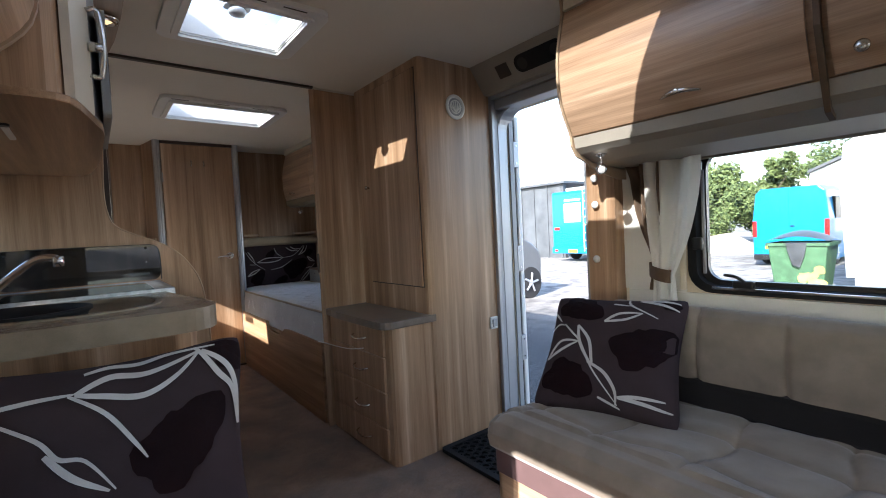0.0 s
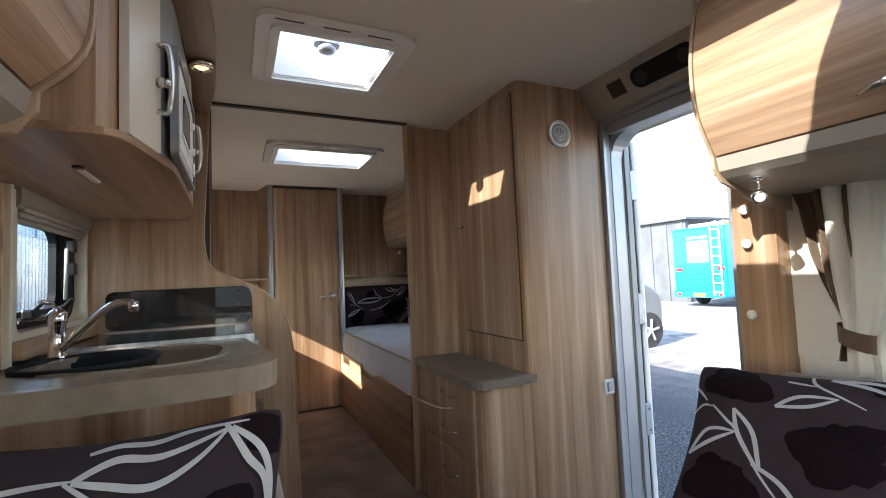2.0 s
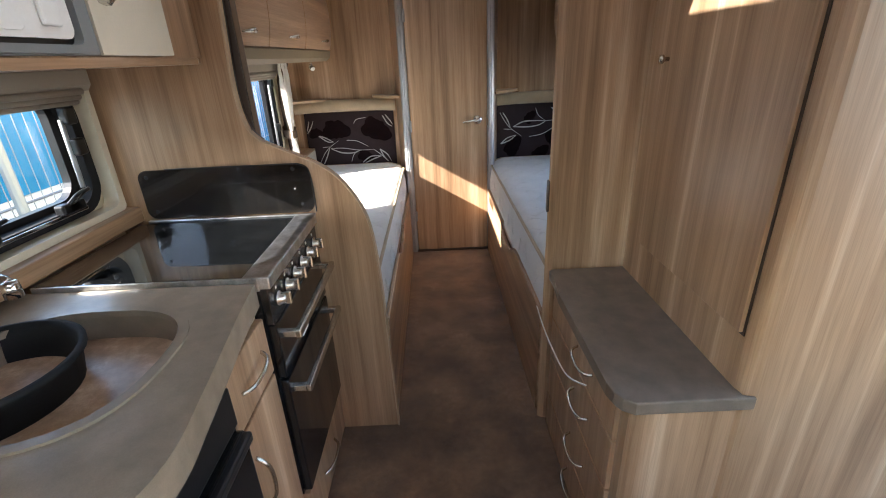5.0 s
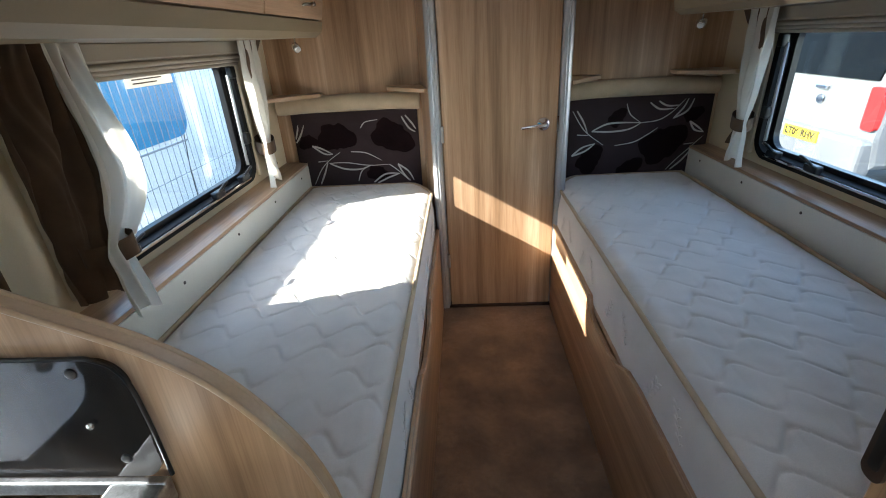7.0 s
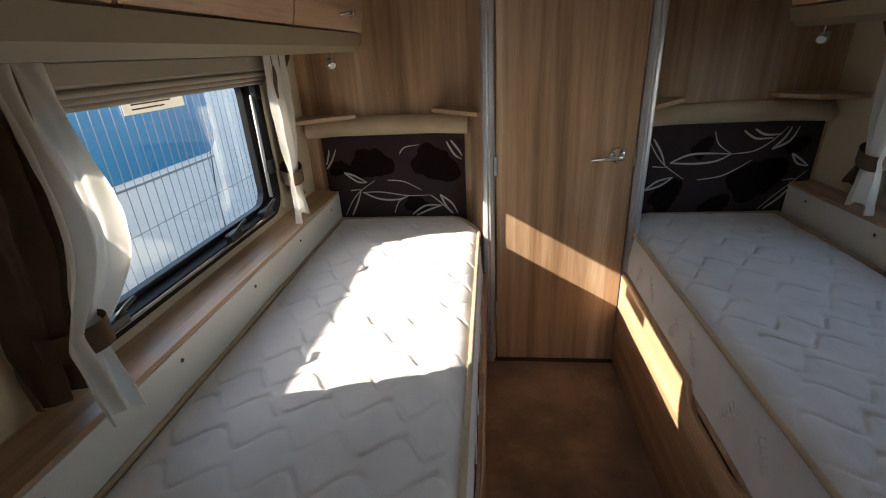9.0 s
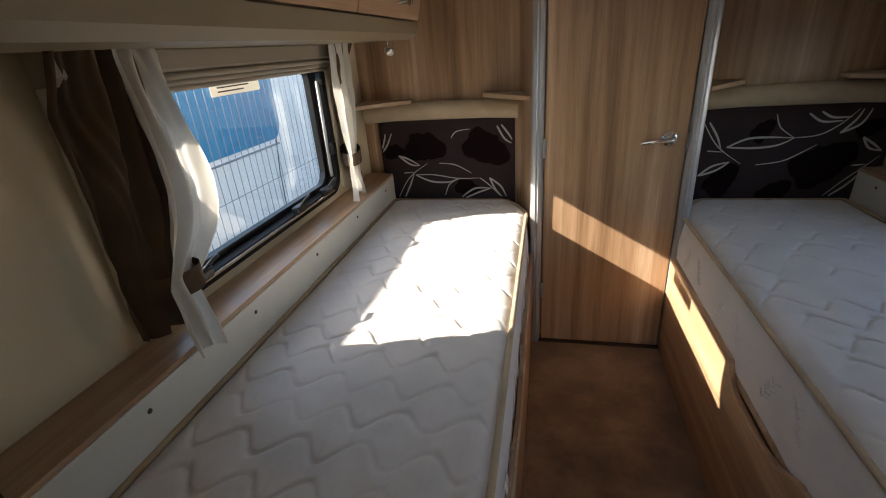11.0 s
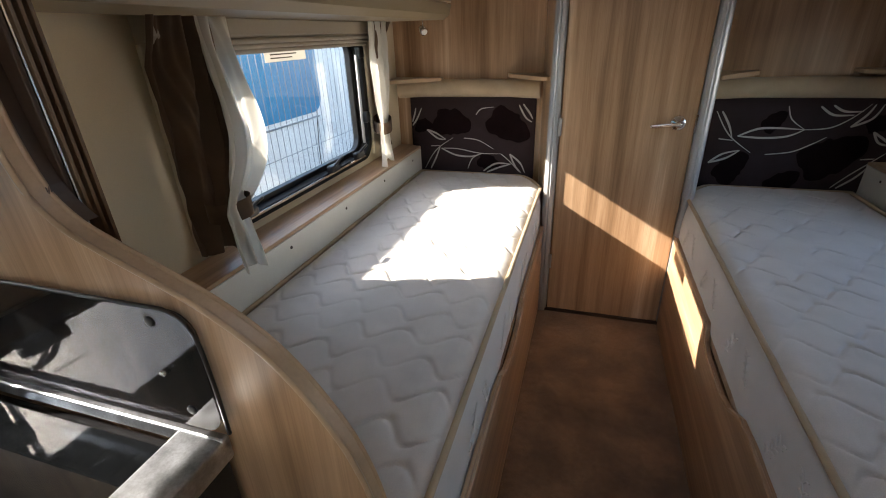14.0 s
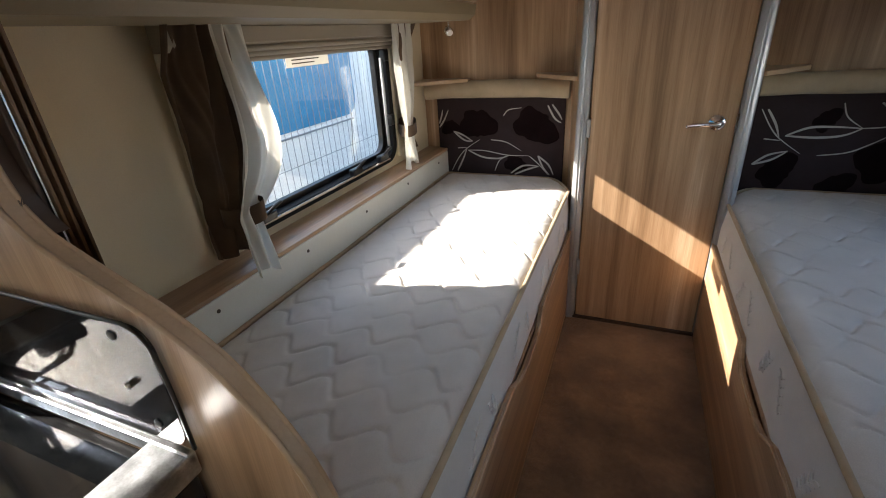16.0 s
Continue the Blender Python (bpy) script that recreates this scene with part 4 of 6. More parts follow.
def curtain(side, edges, white_edges, ztop, ztie, zbot, label, deep=0.165, bulge=0.05, power=2.0):
    """edges: (top, tie, bottom) spans along the wall of the brown cloth; white_edges the same of the lining."""
    t = thing("curtain", label, "curtain", "window curtains")
    xw, s = (XL, 1) if side < 0 else (XR, -1)
    vt = (ztop - ztie) / (ztop - zbot)
    def depth_at(v, d0, d1):
        k = min(1.0, v / vt * 1.3)
        return d0 + (d1 - d0) * k * k * (3 - 2 * k)
    def cloth(spans, d0, d1, pleats, amp, phase, swell, zb, brown=False):
        (a0, a1), (b0, b1), (c0, c1) = spans
        sign = 1 if a1 > a0 else -1
        def f(u, v):
            z = ztop + (zb - ztop) * v
            if v < vt:
                k = (v / vt) ** power
                e0, e1 = a0 + (b0 - a0) * k, a1 + (b1 - a1) * k
                e1 += sign * swell * math.sin(math.pi * (v / vt) ** 2.2)
            else:
                k = ((v - vt) / (1 - vt)) ** 0.7
                e0, e1 = b0 + (c0 - b0) * k, b1 + (c1 - b1) * k
            near_tie = math.exp(-((v - vt) / 0.09) ** 2)
            am = amp * (1.0 - 0.6 * near_tie) * (0.75 + 0.5 * noise.noise((u * 2.3, v * 1.4, phase + 2)))
            wob = 0.16 * noise.noise((u * 2.5, v * 2.0, phase))
            fold = math.sin(6.28318 * pleats * (u + wob) + phase + 1.2 * (1 - u) * min(1, v / vt))
            fold += 0.18 * math.sin(6.28318 * pleats * 2.3 * (u - wob) + 2 * phase)
            x = depth_at(v, d0, d1 + (0 if brown else 0.05 * max(0.0, v - vt))) * (0.94 - 0.7 * (1 - u) ** 2 * min(1.0, v / 0.2) if brown else 1.0) + am * (1 - 0.75 * u ** 2 if brown else 1.0) * fold + 0.004 * noise.noise((u * 9, v * 12, phase))
            return (xw + s * max(0.012, x), e0 + (e1 - e0) * u, z - 0.014 * math.sin(7 * u + phase) * v)
        return grid(56, 56, f)
    part("brown_cloth", cloth(edges, 0.095, deep - 0.03, 3.2, 0.032, 0.4, 0.0, zbot + 0.045, True), "drape", t, "brown heavy cloth", smooth=True)
    part("white_lining", cloth(white_edges, 0.1, deep, 2.3, 0.018, 1.7, bulge, zbot), "sheer", t, "thin white lining cloth", smooth=True)
    ys = [*edges[1], *white_edges[1]]
    lo, hi = min(ys) + 0.012, max(ys) + 0.004
    lean = 1 if white_edges[1][1] > edges[1][0] else -1
    band = bmesh.new()
    rows = [[band.verts.new((xw + s * (deep - 0.035 + 0.05 * math.cos(a * 0.2618) + 0.03 * lean * math.sin(a * 0.2618)), (lo + hi) / 2 + (hi - lo) / 2 * math.sin(a * 0.2618), ztie + dz + 0.012 * math.sin(a * 0.2618))) for a in range(24)] for dz in (-0.03, -0.012, 0.008, 0.024)]
    for a, b in zip(rows, rows[1:]):
        for q in range(24):
            band.faces.new((a[q], a[(q + 1) % 24], b[(q + 1) % 24], b[q]))
    tie = part("tieback", band, "drape", t, "brown cloth tieback", smooth=True)
    part("tieback_hook", tube([(xw, (lo + hi) / 2, ztie), (xw + s * (deep - 0.06), (lo + hi) / 2, ztie)], 0.004, 6), "dark_trim", tie)
    return t


for side in (-1, 1):
    curtain(side, ((3.505, 3.685), (3.53, 3.60), (3.51, 3.585)), ((3.625, 3.735), (3.52, 3.59), (3.53, 3.60)), 1.46, 0.985, 0.815, "brown curtain with white lining, tied back beside the window", 0.165, 0.065)
    curtain(side, ((4.82, 4.66), (4.80, 4.68), (4.86, 4.70)), ((4.76, 4.575), (4.72, 4.64), (4.72, 4.585)), 1.46, 1.0, 0.83, "brown curtain with white lining, tied back beside the window", 0.10, 0.0, 1.3)
curtain(1, ((1.46, 1.29), (1.375, 1.31), (1.38, 1.31)), ((1.36, 1.135), (1.335, 1.25), (1.335, 1.235)), 1.44, 0.92, 0.80, "brown curtain with white lining, tied back beside the door", 0.10, 0.0)

# ---- kitchen ----
kz = 0.955
k = thing("kitchen_worktop", "speckled beige kitchen worktop with a rounded end", "worktop")
o = smooth_line([(0.205, 2.44, 0), (0.205, 1.86, 0)], 1) + smooth_line([(0.25, 1.775, 0), (0.40, 1.785, 0), (0.60, 1.785, 0), (0.78, 1.79, 0), (0.85, 1.805, 0), (0.892, 1.85, 0), (0.905, 1.93, 0), (0.893, 2.03, 0), (0.87, 2.18, 0), (0.85, 2.31, 0), (0.834, 2.44, 0)], 6)
o = [(p.x, p.y) for p in o]
bowl = [(0.56 + 0.215 * math.copysign(abs(math.cos(a)) ** 0.75, math.cos(a)), 2.135 + 0.20 * math.copysign(abs(math.sin(a)) ** 0.75, math.sin(a))) for a in np.linspace(0, 6.2832, 41)[:-1]]
def resample(pts, n):
    c = Vector((0.56, 2.135))
    out = []
    for q in range(n):
        a = 6.28318 * q / n
        d = Vector((math.cos(a), math.sin(a)))
        best = None
        for i in range(len(pts)):
            p, r = Vector(pts[i]), Vector(pts[(i + 1) % len(pts)])
            e = r - p
            den = d.x * e.y - d.y * e.x
            if abs(den) < 1e-9:
                continue
            w0 = p - c
            tt, ss = (w0.x * e.y - w0.y * e.x) / den, (w0.x * d.y - w0.y * d.x) / den
            if tt > 0 and -1e-6 <= ss <= 1 + 1e-6 and (best is None or tt > best):
                best = tt
        out.append(tuple(c + d * best))
    return out
N = 120
ro, ri = resample(o, N), resample(bowl, N)
part("top", add_ring(bmesh.new(), ro, ri, "z", kz - 0.062, kz), "worktop", k)
ri2 = [(0.56 + (x - 0.56) * 1.06, 2.135 + (y - 2.135) * 1.06) for x, y in ri]
part("sink_rim", add_ring(bmesh.new(), ri2, [(0.56 + (x - 0.56) * 0.97, 2.135 + (y - 2.135) * 0.97) for x, y in ri], "z", kz - 0.01, kz + 0.005), "worktop", k, "moulded sink rim")
sk = bmesh.new()
rows = []
for f, zz in ((1.0, kz), (0.97, kz - 0.05), (0.92, kz - 0.11), (0.8, kz - 0.15), (0.5, kz - 0.165), (0.1, kz - 0.17)):
    rows.append([sk.verts.new((0.56 + (x - 0.56) * f, 2.135 + (y - 2.135) * f, zz)) for x, y in ri])
for a, b in zip(rows, rows[1:]):
    for q in range(N):
        sk.faces.new((a[q], a[(q + 1) % N], b[(q + 1) % N], b[q]))
sk.faces.new(rows[-1])
part("sink_bowl", sk, "worktop", k, "beige moulded sink bowl", smooth=True)
part("waste", lathe([(0.04, 0), (0.038, 0.006), (0.03, 0.004), (0.012, 0.007)], (0.655, 2.22, kz - 0.158), (0, 0, 1), 20), "chrome", k, smooth=True)

wb = thing("washing_up_bowl", "round black plastic washing-up bowl in the sink", "washing-up bowl")
part("bowl", lathe([(0.12, 0), (0.135, 0.02), (0.155, 0.13), (0.166, 0.14), (0.166, 0.148), (0.155, 0.15), (0.148, 0.13), (0.128, 0.025), (0.02, 0.012)], (0.445, 2.13, kz - 0.137), (0, 0, 1), 36), "rubber", wb, smooth=True)

tp = thing("mixer_tap", "chrome mixer tap with a long angled spout", "tap")
part("body", lathe([(0.026, 0), (0.026, 0.012), (0.02, 0.02), (0.02, 0.10), (0.024, 0.108), (0.024, 0.135), (0.016, 0.145)], (0.335, 2.27, kz), (0, 0, 1), 18), "chrome", tp, smooth=True)
part("spout", tube(smooth_line([(0.345, 2.265, kz + 0.03), (0.40, 2.24, kz + 0.085), (0.47, 2.20, kz + 0.145), (0.51, 2.18, kz + 0.16), (0.535, 2.17, kz + 0.155)], 5), 0.0115, 10), "chrome", tp, smooth=True)
part("nozzle", lathe([(0.014, 0), (0.014, 0.028), (0.01, 0.03)], (0.538, 2.168, kz + 0.132), (0, 0, 1), 14), "chrome", tp, smooth=True)
part("lever", tube([(0.335, 2.27, kz + 0.14), (0.33, 2.24, kz + 0.165), (0.32, 2.20, kz + 0.172)], 0.006, 8), "chrome", tp, smooth=True)

# cabinets under the worktop
kb = thing("kitchen_base_cabinet", "striped wood kitchen base with rounded corner", "cabinet")
o = [(0.205, 2.44), (0.205, 1.88), (0.79, 1.88), (0.83, 1.89), (0.85, 1.915), (0.85, 1.945), (0.82, 1.95), (0.82, 2.19), (0.82, 2.20), (0.815, 2.44)]
part("carcass", prism(o, "z", 0.0, kz - 0.063), "wood_v", kb)
df2 = part("drawer_front", box(0.817, 0.836, 2.205, 2.435, 0.70, 0.86, 0.003), "wood_v", kb)
part("handle", tube(smooth_line([(0.836, 2.255, 0.775), (0.858, 2.275, 0.78), (0.864, 2.32, 0.785), (0.858, 2.365, 0.79), (0.836, 2.385, 0.795)], 4), 0.005, 8), "satin", df2, smooth=True)
dd = part("door", box(0.817, 0.836, 2.205, 2.435, 0.05, 0.69, 0.003), "wood_v", kb)
part("handle", tube(smooth_line([(0.836, 2.24, 0.44), (0.858, 2.245, 0.47), (0.862, 2.25, 0.52), (0.858, 2.245, 0.57), (0.836, 2.24, 0.6)], 4), 0.005, 8), "satin", dd, smooth=True)
fr = thing("fridge", "black-fronted caravan fridge under the worktop", "fridge")
part("body", box(0.45, 0.84, 1.955, 2.19, 0.06, 0.85), "black", fr)
part("door", box(0.82, 0.862, 1.955, 2.19, 0.08, 0.74, 0.008), "enamel", fr)
part("control_panel", box(0.82, 0.85, 1.955, 2.19, 0.755, 0.85, 0.004), "black", fr)
part("handle", box(0.858, 0.88, 1.965, 2.18, 0.72, 0.745, 0.006), "black", fr)

# cooker
ck = thing("cooker", "black built-in cooker with glass lid and chrome handles", "cooker")
part("body", box(0.30, 0.835, 2.445, 2.935, 0.22, 0.915), "enamel", ck)
part("plinth_drawer", box(0.80, 0.85, 2.45, 2.93, 0.02, 0.215, 0.003), "wood_v", ck)
part("plinth_handle", tube(smooth_line([(0.85, 2.60, 0.12), (0.872, 2.63, 0.125), (0.878, 2.68, 0.125), (0.872, 2.73, 0.125), (0.85, 2.76, 0.12)], 4), 0.005, 8), "satin", ck, smooth=True)
hob = part("hob_plate", box(0.30, 0.84, 2.447, 2.932, 0.915, 0.932, 0.004), "enamel", ck)
for x, y, r in ((0.45, 2.57, 0.045), (0.67, 2.57, 0.035), (0.45, 2.80, 0.035), (0.67, 2.80, 0.045)):
    b = part("burner", lathe([(r, 0), (r, 0.006), (r * 0.8, 0.01), (r * 0.75, 0.016), (r * 0.2, 0.018)], (x, y, 0.931), (0, 0, 1), 24), "satin", hob, smooth=True)
for y in (2.57, 2.80):
    bm = bmesh.new()
    add_tube(bm, [(0.36, y - 0.085, 0.95), (0.76, y - 0.085, 0.95), (0.76, y + 0.085, 0.95), (0.36, y + 0.085, 0.95)], 0.0035, 6, True)
    for x in (0.45, 0.67):
        add_tube(bm, [(x, y - 0.085, 0.95), (x, y + 0.085, 0.95)], 0.0035, 6)
        add_tube(bm, [(x - 0.06, y, 0.95), (x + 0.06, y, 0.95)], 0.0035, 6)
    part("pan_support", bm, "enamel", hob)
gl = part("glass_cover", box(0.29, 0.825, 2.45, 2.90, 0.962, 0.967, 0.0015), "smoked", ck)
part("front_trim", box(0.80, 0.868, 2.445, 2.934, 0.934, 0.968, 0.004), "steel", ck, "scuffed bright metal front trim")
part("side_rail", box(0.29, 0.84, 2.443, 2.449, 0.93, 0.968, 0.002), "steel", ck)
part("back_rail", box(0.30, 0.868, 2.922, 2.934, 0.95, 0.970, 0.003), "steel", ck)
part("fascia", box(0.835, 0.858, 2.447, 2.932, 0.83, 0.932, 0.003), "enamel", ck)
for q in range(6):
    y = 2.50 + q * 0.075
    kn = part("knob", lathe([(0.021, 0), (0.021, 0.006), (0.016, 0.01), (0.015, 0.022), (0.008, 0.025)], (0.858, y, 0.88), (1, 0, 0), 18), "satin", ck, smooth=True)
    part("grip", box(0.868, 0.894, y - 0.005, y + 0.005, 0.862, 0.898, 0.003), "satin", kn)
    part("dial_mark", box(0.8582, 0.8588, y - 0.004, y + 0.004, 0.908, 0.916), "white", ck)
for nm, z0, z1, hz in (("grill_door", 0.66, 0.825, 0.785), ("oven_door", 0.23, 0.65, 0.605)):
    dx = part(nm, box(0.835, 0.86, 2.45, 2.93, z0, z1, 0.004), "blackglass", ck)
    hd = part("handle", box(0.895, 0.912, 2.47, 2.91, hz - 0.012, hz + 0.012, 0.004), "satin", dx, "flat chrome bar handle")
    for y in (2.48, 2.90):
        part("bracket", box(0.858, 0.898, y - 0.01, y + 0.01, hz - 0.01, hz + 0.01, 0.003), "satin", hd)
part("badge", box(0.8605, 0.8615, 2.62, 2.68, 0.68, 0.69), "white", ck)
lid = thing("splash_panel", "raised smoked glass lid standing against the partition", "splash panel")
part("glass_plate", prism(rounded(0.307, 0.870, 0.975, 1.140, 0.03), "y", 2.928, 2.934), "smoked_light", lid, smooth=False)
for x, z in ((0.335, 1.118), (0.817, 1.125), (0.832, 1.005), (0.34, 1.0)):
    part("stud", lathe([(0.0065, 0), (0.006, 0.002), (0.004, 0.003)], (x, 2.928, z), (0, -1, 0), 12), "black", lid, smooth=True)
part("bump_stop", lathe([(0.004, 0), (0.004, 0.008), (0.002, 0.009)], (0.816, 2.928, 1.06), (0, -1, 0), 10), "satin", lid, smooth=True)

part("edge_seal", tube(smooth_line([(0.40, 2.931, 1.141), (0.78, 2.931, 1.141), (0.843, 2.931, 1.138), (0.867, 2.931, 1.115), (0.873, 2.931, 1.06), (0.873, 2.931, 0.975)], 4), 0.0026, 6), "black", lid, "thin black edge seal", smooth=True)

# upright board on the wall in front of the kitchen window
tagged(part("wall_cladding_left", box(XL + 0.002, 0.245, 1.30, 2.185, 0.0, 1.45), "wood_v"), kind="structure")
tagged(part("trim_cladding_edge", box(XL + 0.002, 0.262, 2.18, 2.195, 0.93, 1.45, 0.003), "cream"), kind="structure")
tagged(part("trim_window_sill_board", box(XL + 0.002, 0.285, 2.20, 2.935, 0.97, 1.02, 0.004), "wood_y"), kind="structure")

# ---- upper kitchen cabinets ----
uc = thing("upper_kitchen_cabinet", "wall cabinet with cream doors round a microwave", "cabinet")
o = [(0.205, 2.905), (0.205, 1.652), (0.535, 1.652), (0.565, 1.657), (0.582, 1.675), (0.60, 1.73), (0.648, 1.94), (0.648, 2.0), (0.645, 2.45), (0.63, 2.70), (0.615, 2.905)]
part("carcass", prism(o, "z", 1.47, 1.93), "wood_v", uc)
o = [(0.205, 2.92), (0.205, 1.642), (0.54, 1.642), (0.58, 1.648), (0.603, 1.668), (0.62, 1.72), (0.664, 1.93), (0.668, 2.0), (0.665, 2.45), (0.648, 2.70), (0.63, 2.85), (0.60, 2.92)]
part("underside_board", prism(o, "z", 1.452, 1.4695, 0.003), "wood_y", uc)
def front_panel(nm, y0, y1, z0, z1, mat, d=0.018, lab=""):
    def xa(y):
        return 0.649 - (0.016 * ((y - 2.45) / 0.25) if y > 2.45 else 0.0) - (0.2286 * (1.94 - y) if y < 1.94 else 0)
    n = 6
    f = [(xa(y0 + (y1 - y0) * q / n), y0 + (y1 - y0) * q / n) for q in range(n + 1)]
    return part(nm, prism(f + [(x + d, y) for x, y in reversed(f)], "z", z0, z1, 0.003), mat, uc, lab)
d1 = front_panel("door", 1.70, 1.855, 1.473, 1.91, "cream", lab="cream door")
d2 = front_panel("door", 2.405, 2.69, 1.473, 1.91, "cream", lab="cream door")
for dd, y, x in ((d1, 1.83, 0.645), (d2, 2.44, 0.667)):
    hh = smooth_line([(x, y, 1.57), (x + 0.022, y, 1.57), (x + 0.03, y, 1.64), (x + 0.022, y, 1.73), (x, y, 1.73)], 4)
    hd = part("handle", tube(hh, 0.0065, 8), "satin", dd, "bowed satin handle", smooth=True)
    part("boss", lathe([(0.012, 0), (0.012, 0.026), (0.006, 0.03)], (x, y, 1.64), (1, 0, 0), 12), "satin", hd, smooth=True)
front_panel("microwave_surround", 1.86, 2.40, 1.473, 1.91, "surround", 0.016, "silver-grey moulded surround")
part("surround_lip", add_ring(bmesh.new(), rounded(1.866, 2.362, 1.476, 1.76, 0.02), rounded(1.884, 2.340, 1.489, 1.742, 0.014), "x", 0.6655, 0.684), "surround", uc)
mw = thing("microwave", "white built-in microwave with a dark window", "microwave")
def mw_plate(nm, y0, y1, z0, z1, x0, x1, mat, par, r=0.01):
    return part(nm, prism(rounded(y0, y1, z0, z1, r), "x", x0, x1, 0.002), mat, par)
mw_plate("gasket", 1.886, 2.338, 1.490, 1.741, 0.6655, 0.669, "black", mw)
mw_plate("front", 1.895, 2.328, 1.498, 1.733, 0.669, 0.680, "white", mw, 0.014)
dr = mw_plate("door_panel", 1.905, 2.225, 1.507, 1.722, 0.680, 0.684, "white", mw, 0.012)
mw_plate("window_surround", 1.935, 2.145, 1.545, 1.675, 0.684, 0.6865, "white", dr, 0.01)
mw_plate("window", 1.95, 2.12, 1.56, 1.66, 0.6865, 0.688, "blackglass", dr, 0.004)
for z in (1.68, 1.595):
    part("dial", lathe([(0.017, 0), (0.016, 0.004), (0.012, 0.005), (0.010, 0.010)], (0.680, 2.277, z), (1, 0, 0), 18), "white", mw, smooth=True)
part("release_bar", box(0.680, 0.689, 2.257, 2.297, 1.515, 1.555, 0.004), "white", mw)
# cornice with two downlights
cn = thing("cornice", "curved wood cornice with two recessed spotlights", "cornice")
o = [(0.205, 2.925), (0.205, 1.50), (0.40, 1.50), (0.55, 1.60), (0.67, 1.74), (0.72, 1.88), (0.748, 2.05), (0.755, 2.2), (0.752, 2.4), (0.742, 2.6), (0.72, 2.80), (0.70, 2.925)]
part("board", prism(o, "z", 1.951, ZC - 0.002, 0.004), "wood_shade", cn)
part("dark_edge", prism([(x - 0.09 if x > 0.5 else x, y) for x, y in o], "z", 1.931, 1.950), "dark_trim", cn)
def lamp_glow():
    m, nt, b = tree_of("lit_bulb")
    b.inputs["Emission Color"].default_value = (1.0, 0.66, 0.3, 1)
    b.inputs["Emission Strength"].default_value = 0.3
    return m
M["bulb"] = lamp_glow()
for y in (1.915, 2.385):
    sp2 = thing("downlight", "chrome recessed spotlight, lit warm", "spotlight", "downlights")
    part("ring", lathe([(0.026, 0.0), (0.041, 0.002), (0.045, 0.009), (0.042, 0.016), (0.03, 0.022), (0.026, 0.006)], (0.705, y, 1.950), (0, 0, -1), 24), "chrome", sp2, smooth=True)
    part("bulb", lathe([(0.025, 0.0), (0.024, 0.012), (0.012, 0.02)], (0.705, y, 1.948), (0, 0, -1), 16), "bulb", sp2, smooth=True)
ul = thing("cabinet_strip_light", "slim white strip light under the cabinet", "strip light")
part("tube", box(0.46, 0.475, 1.95, 2.10, 1.443, 1.451, 0.003), "white", ul)
part("end_cap", lathe([(0.012, 0), (0.012, 0.006)], (0.467, 1.935, 1.452), (0, 0, -1), 12), "black", ul)


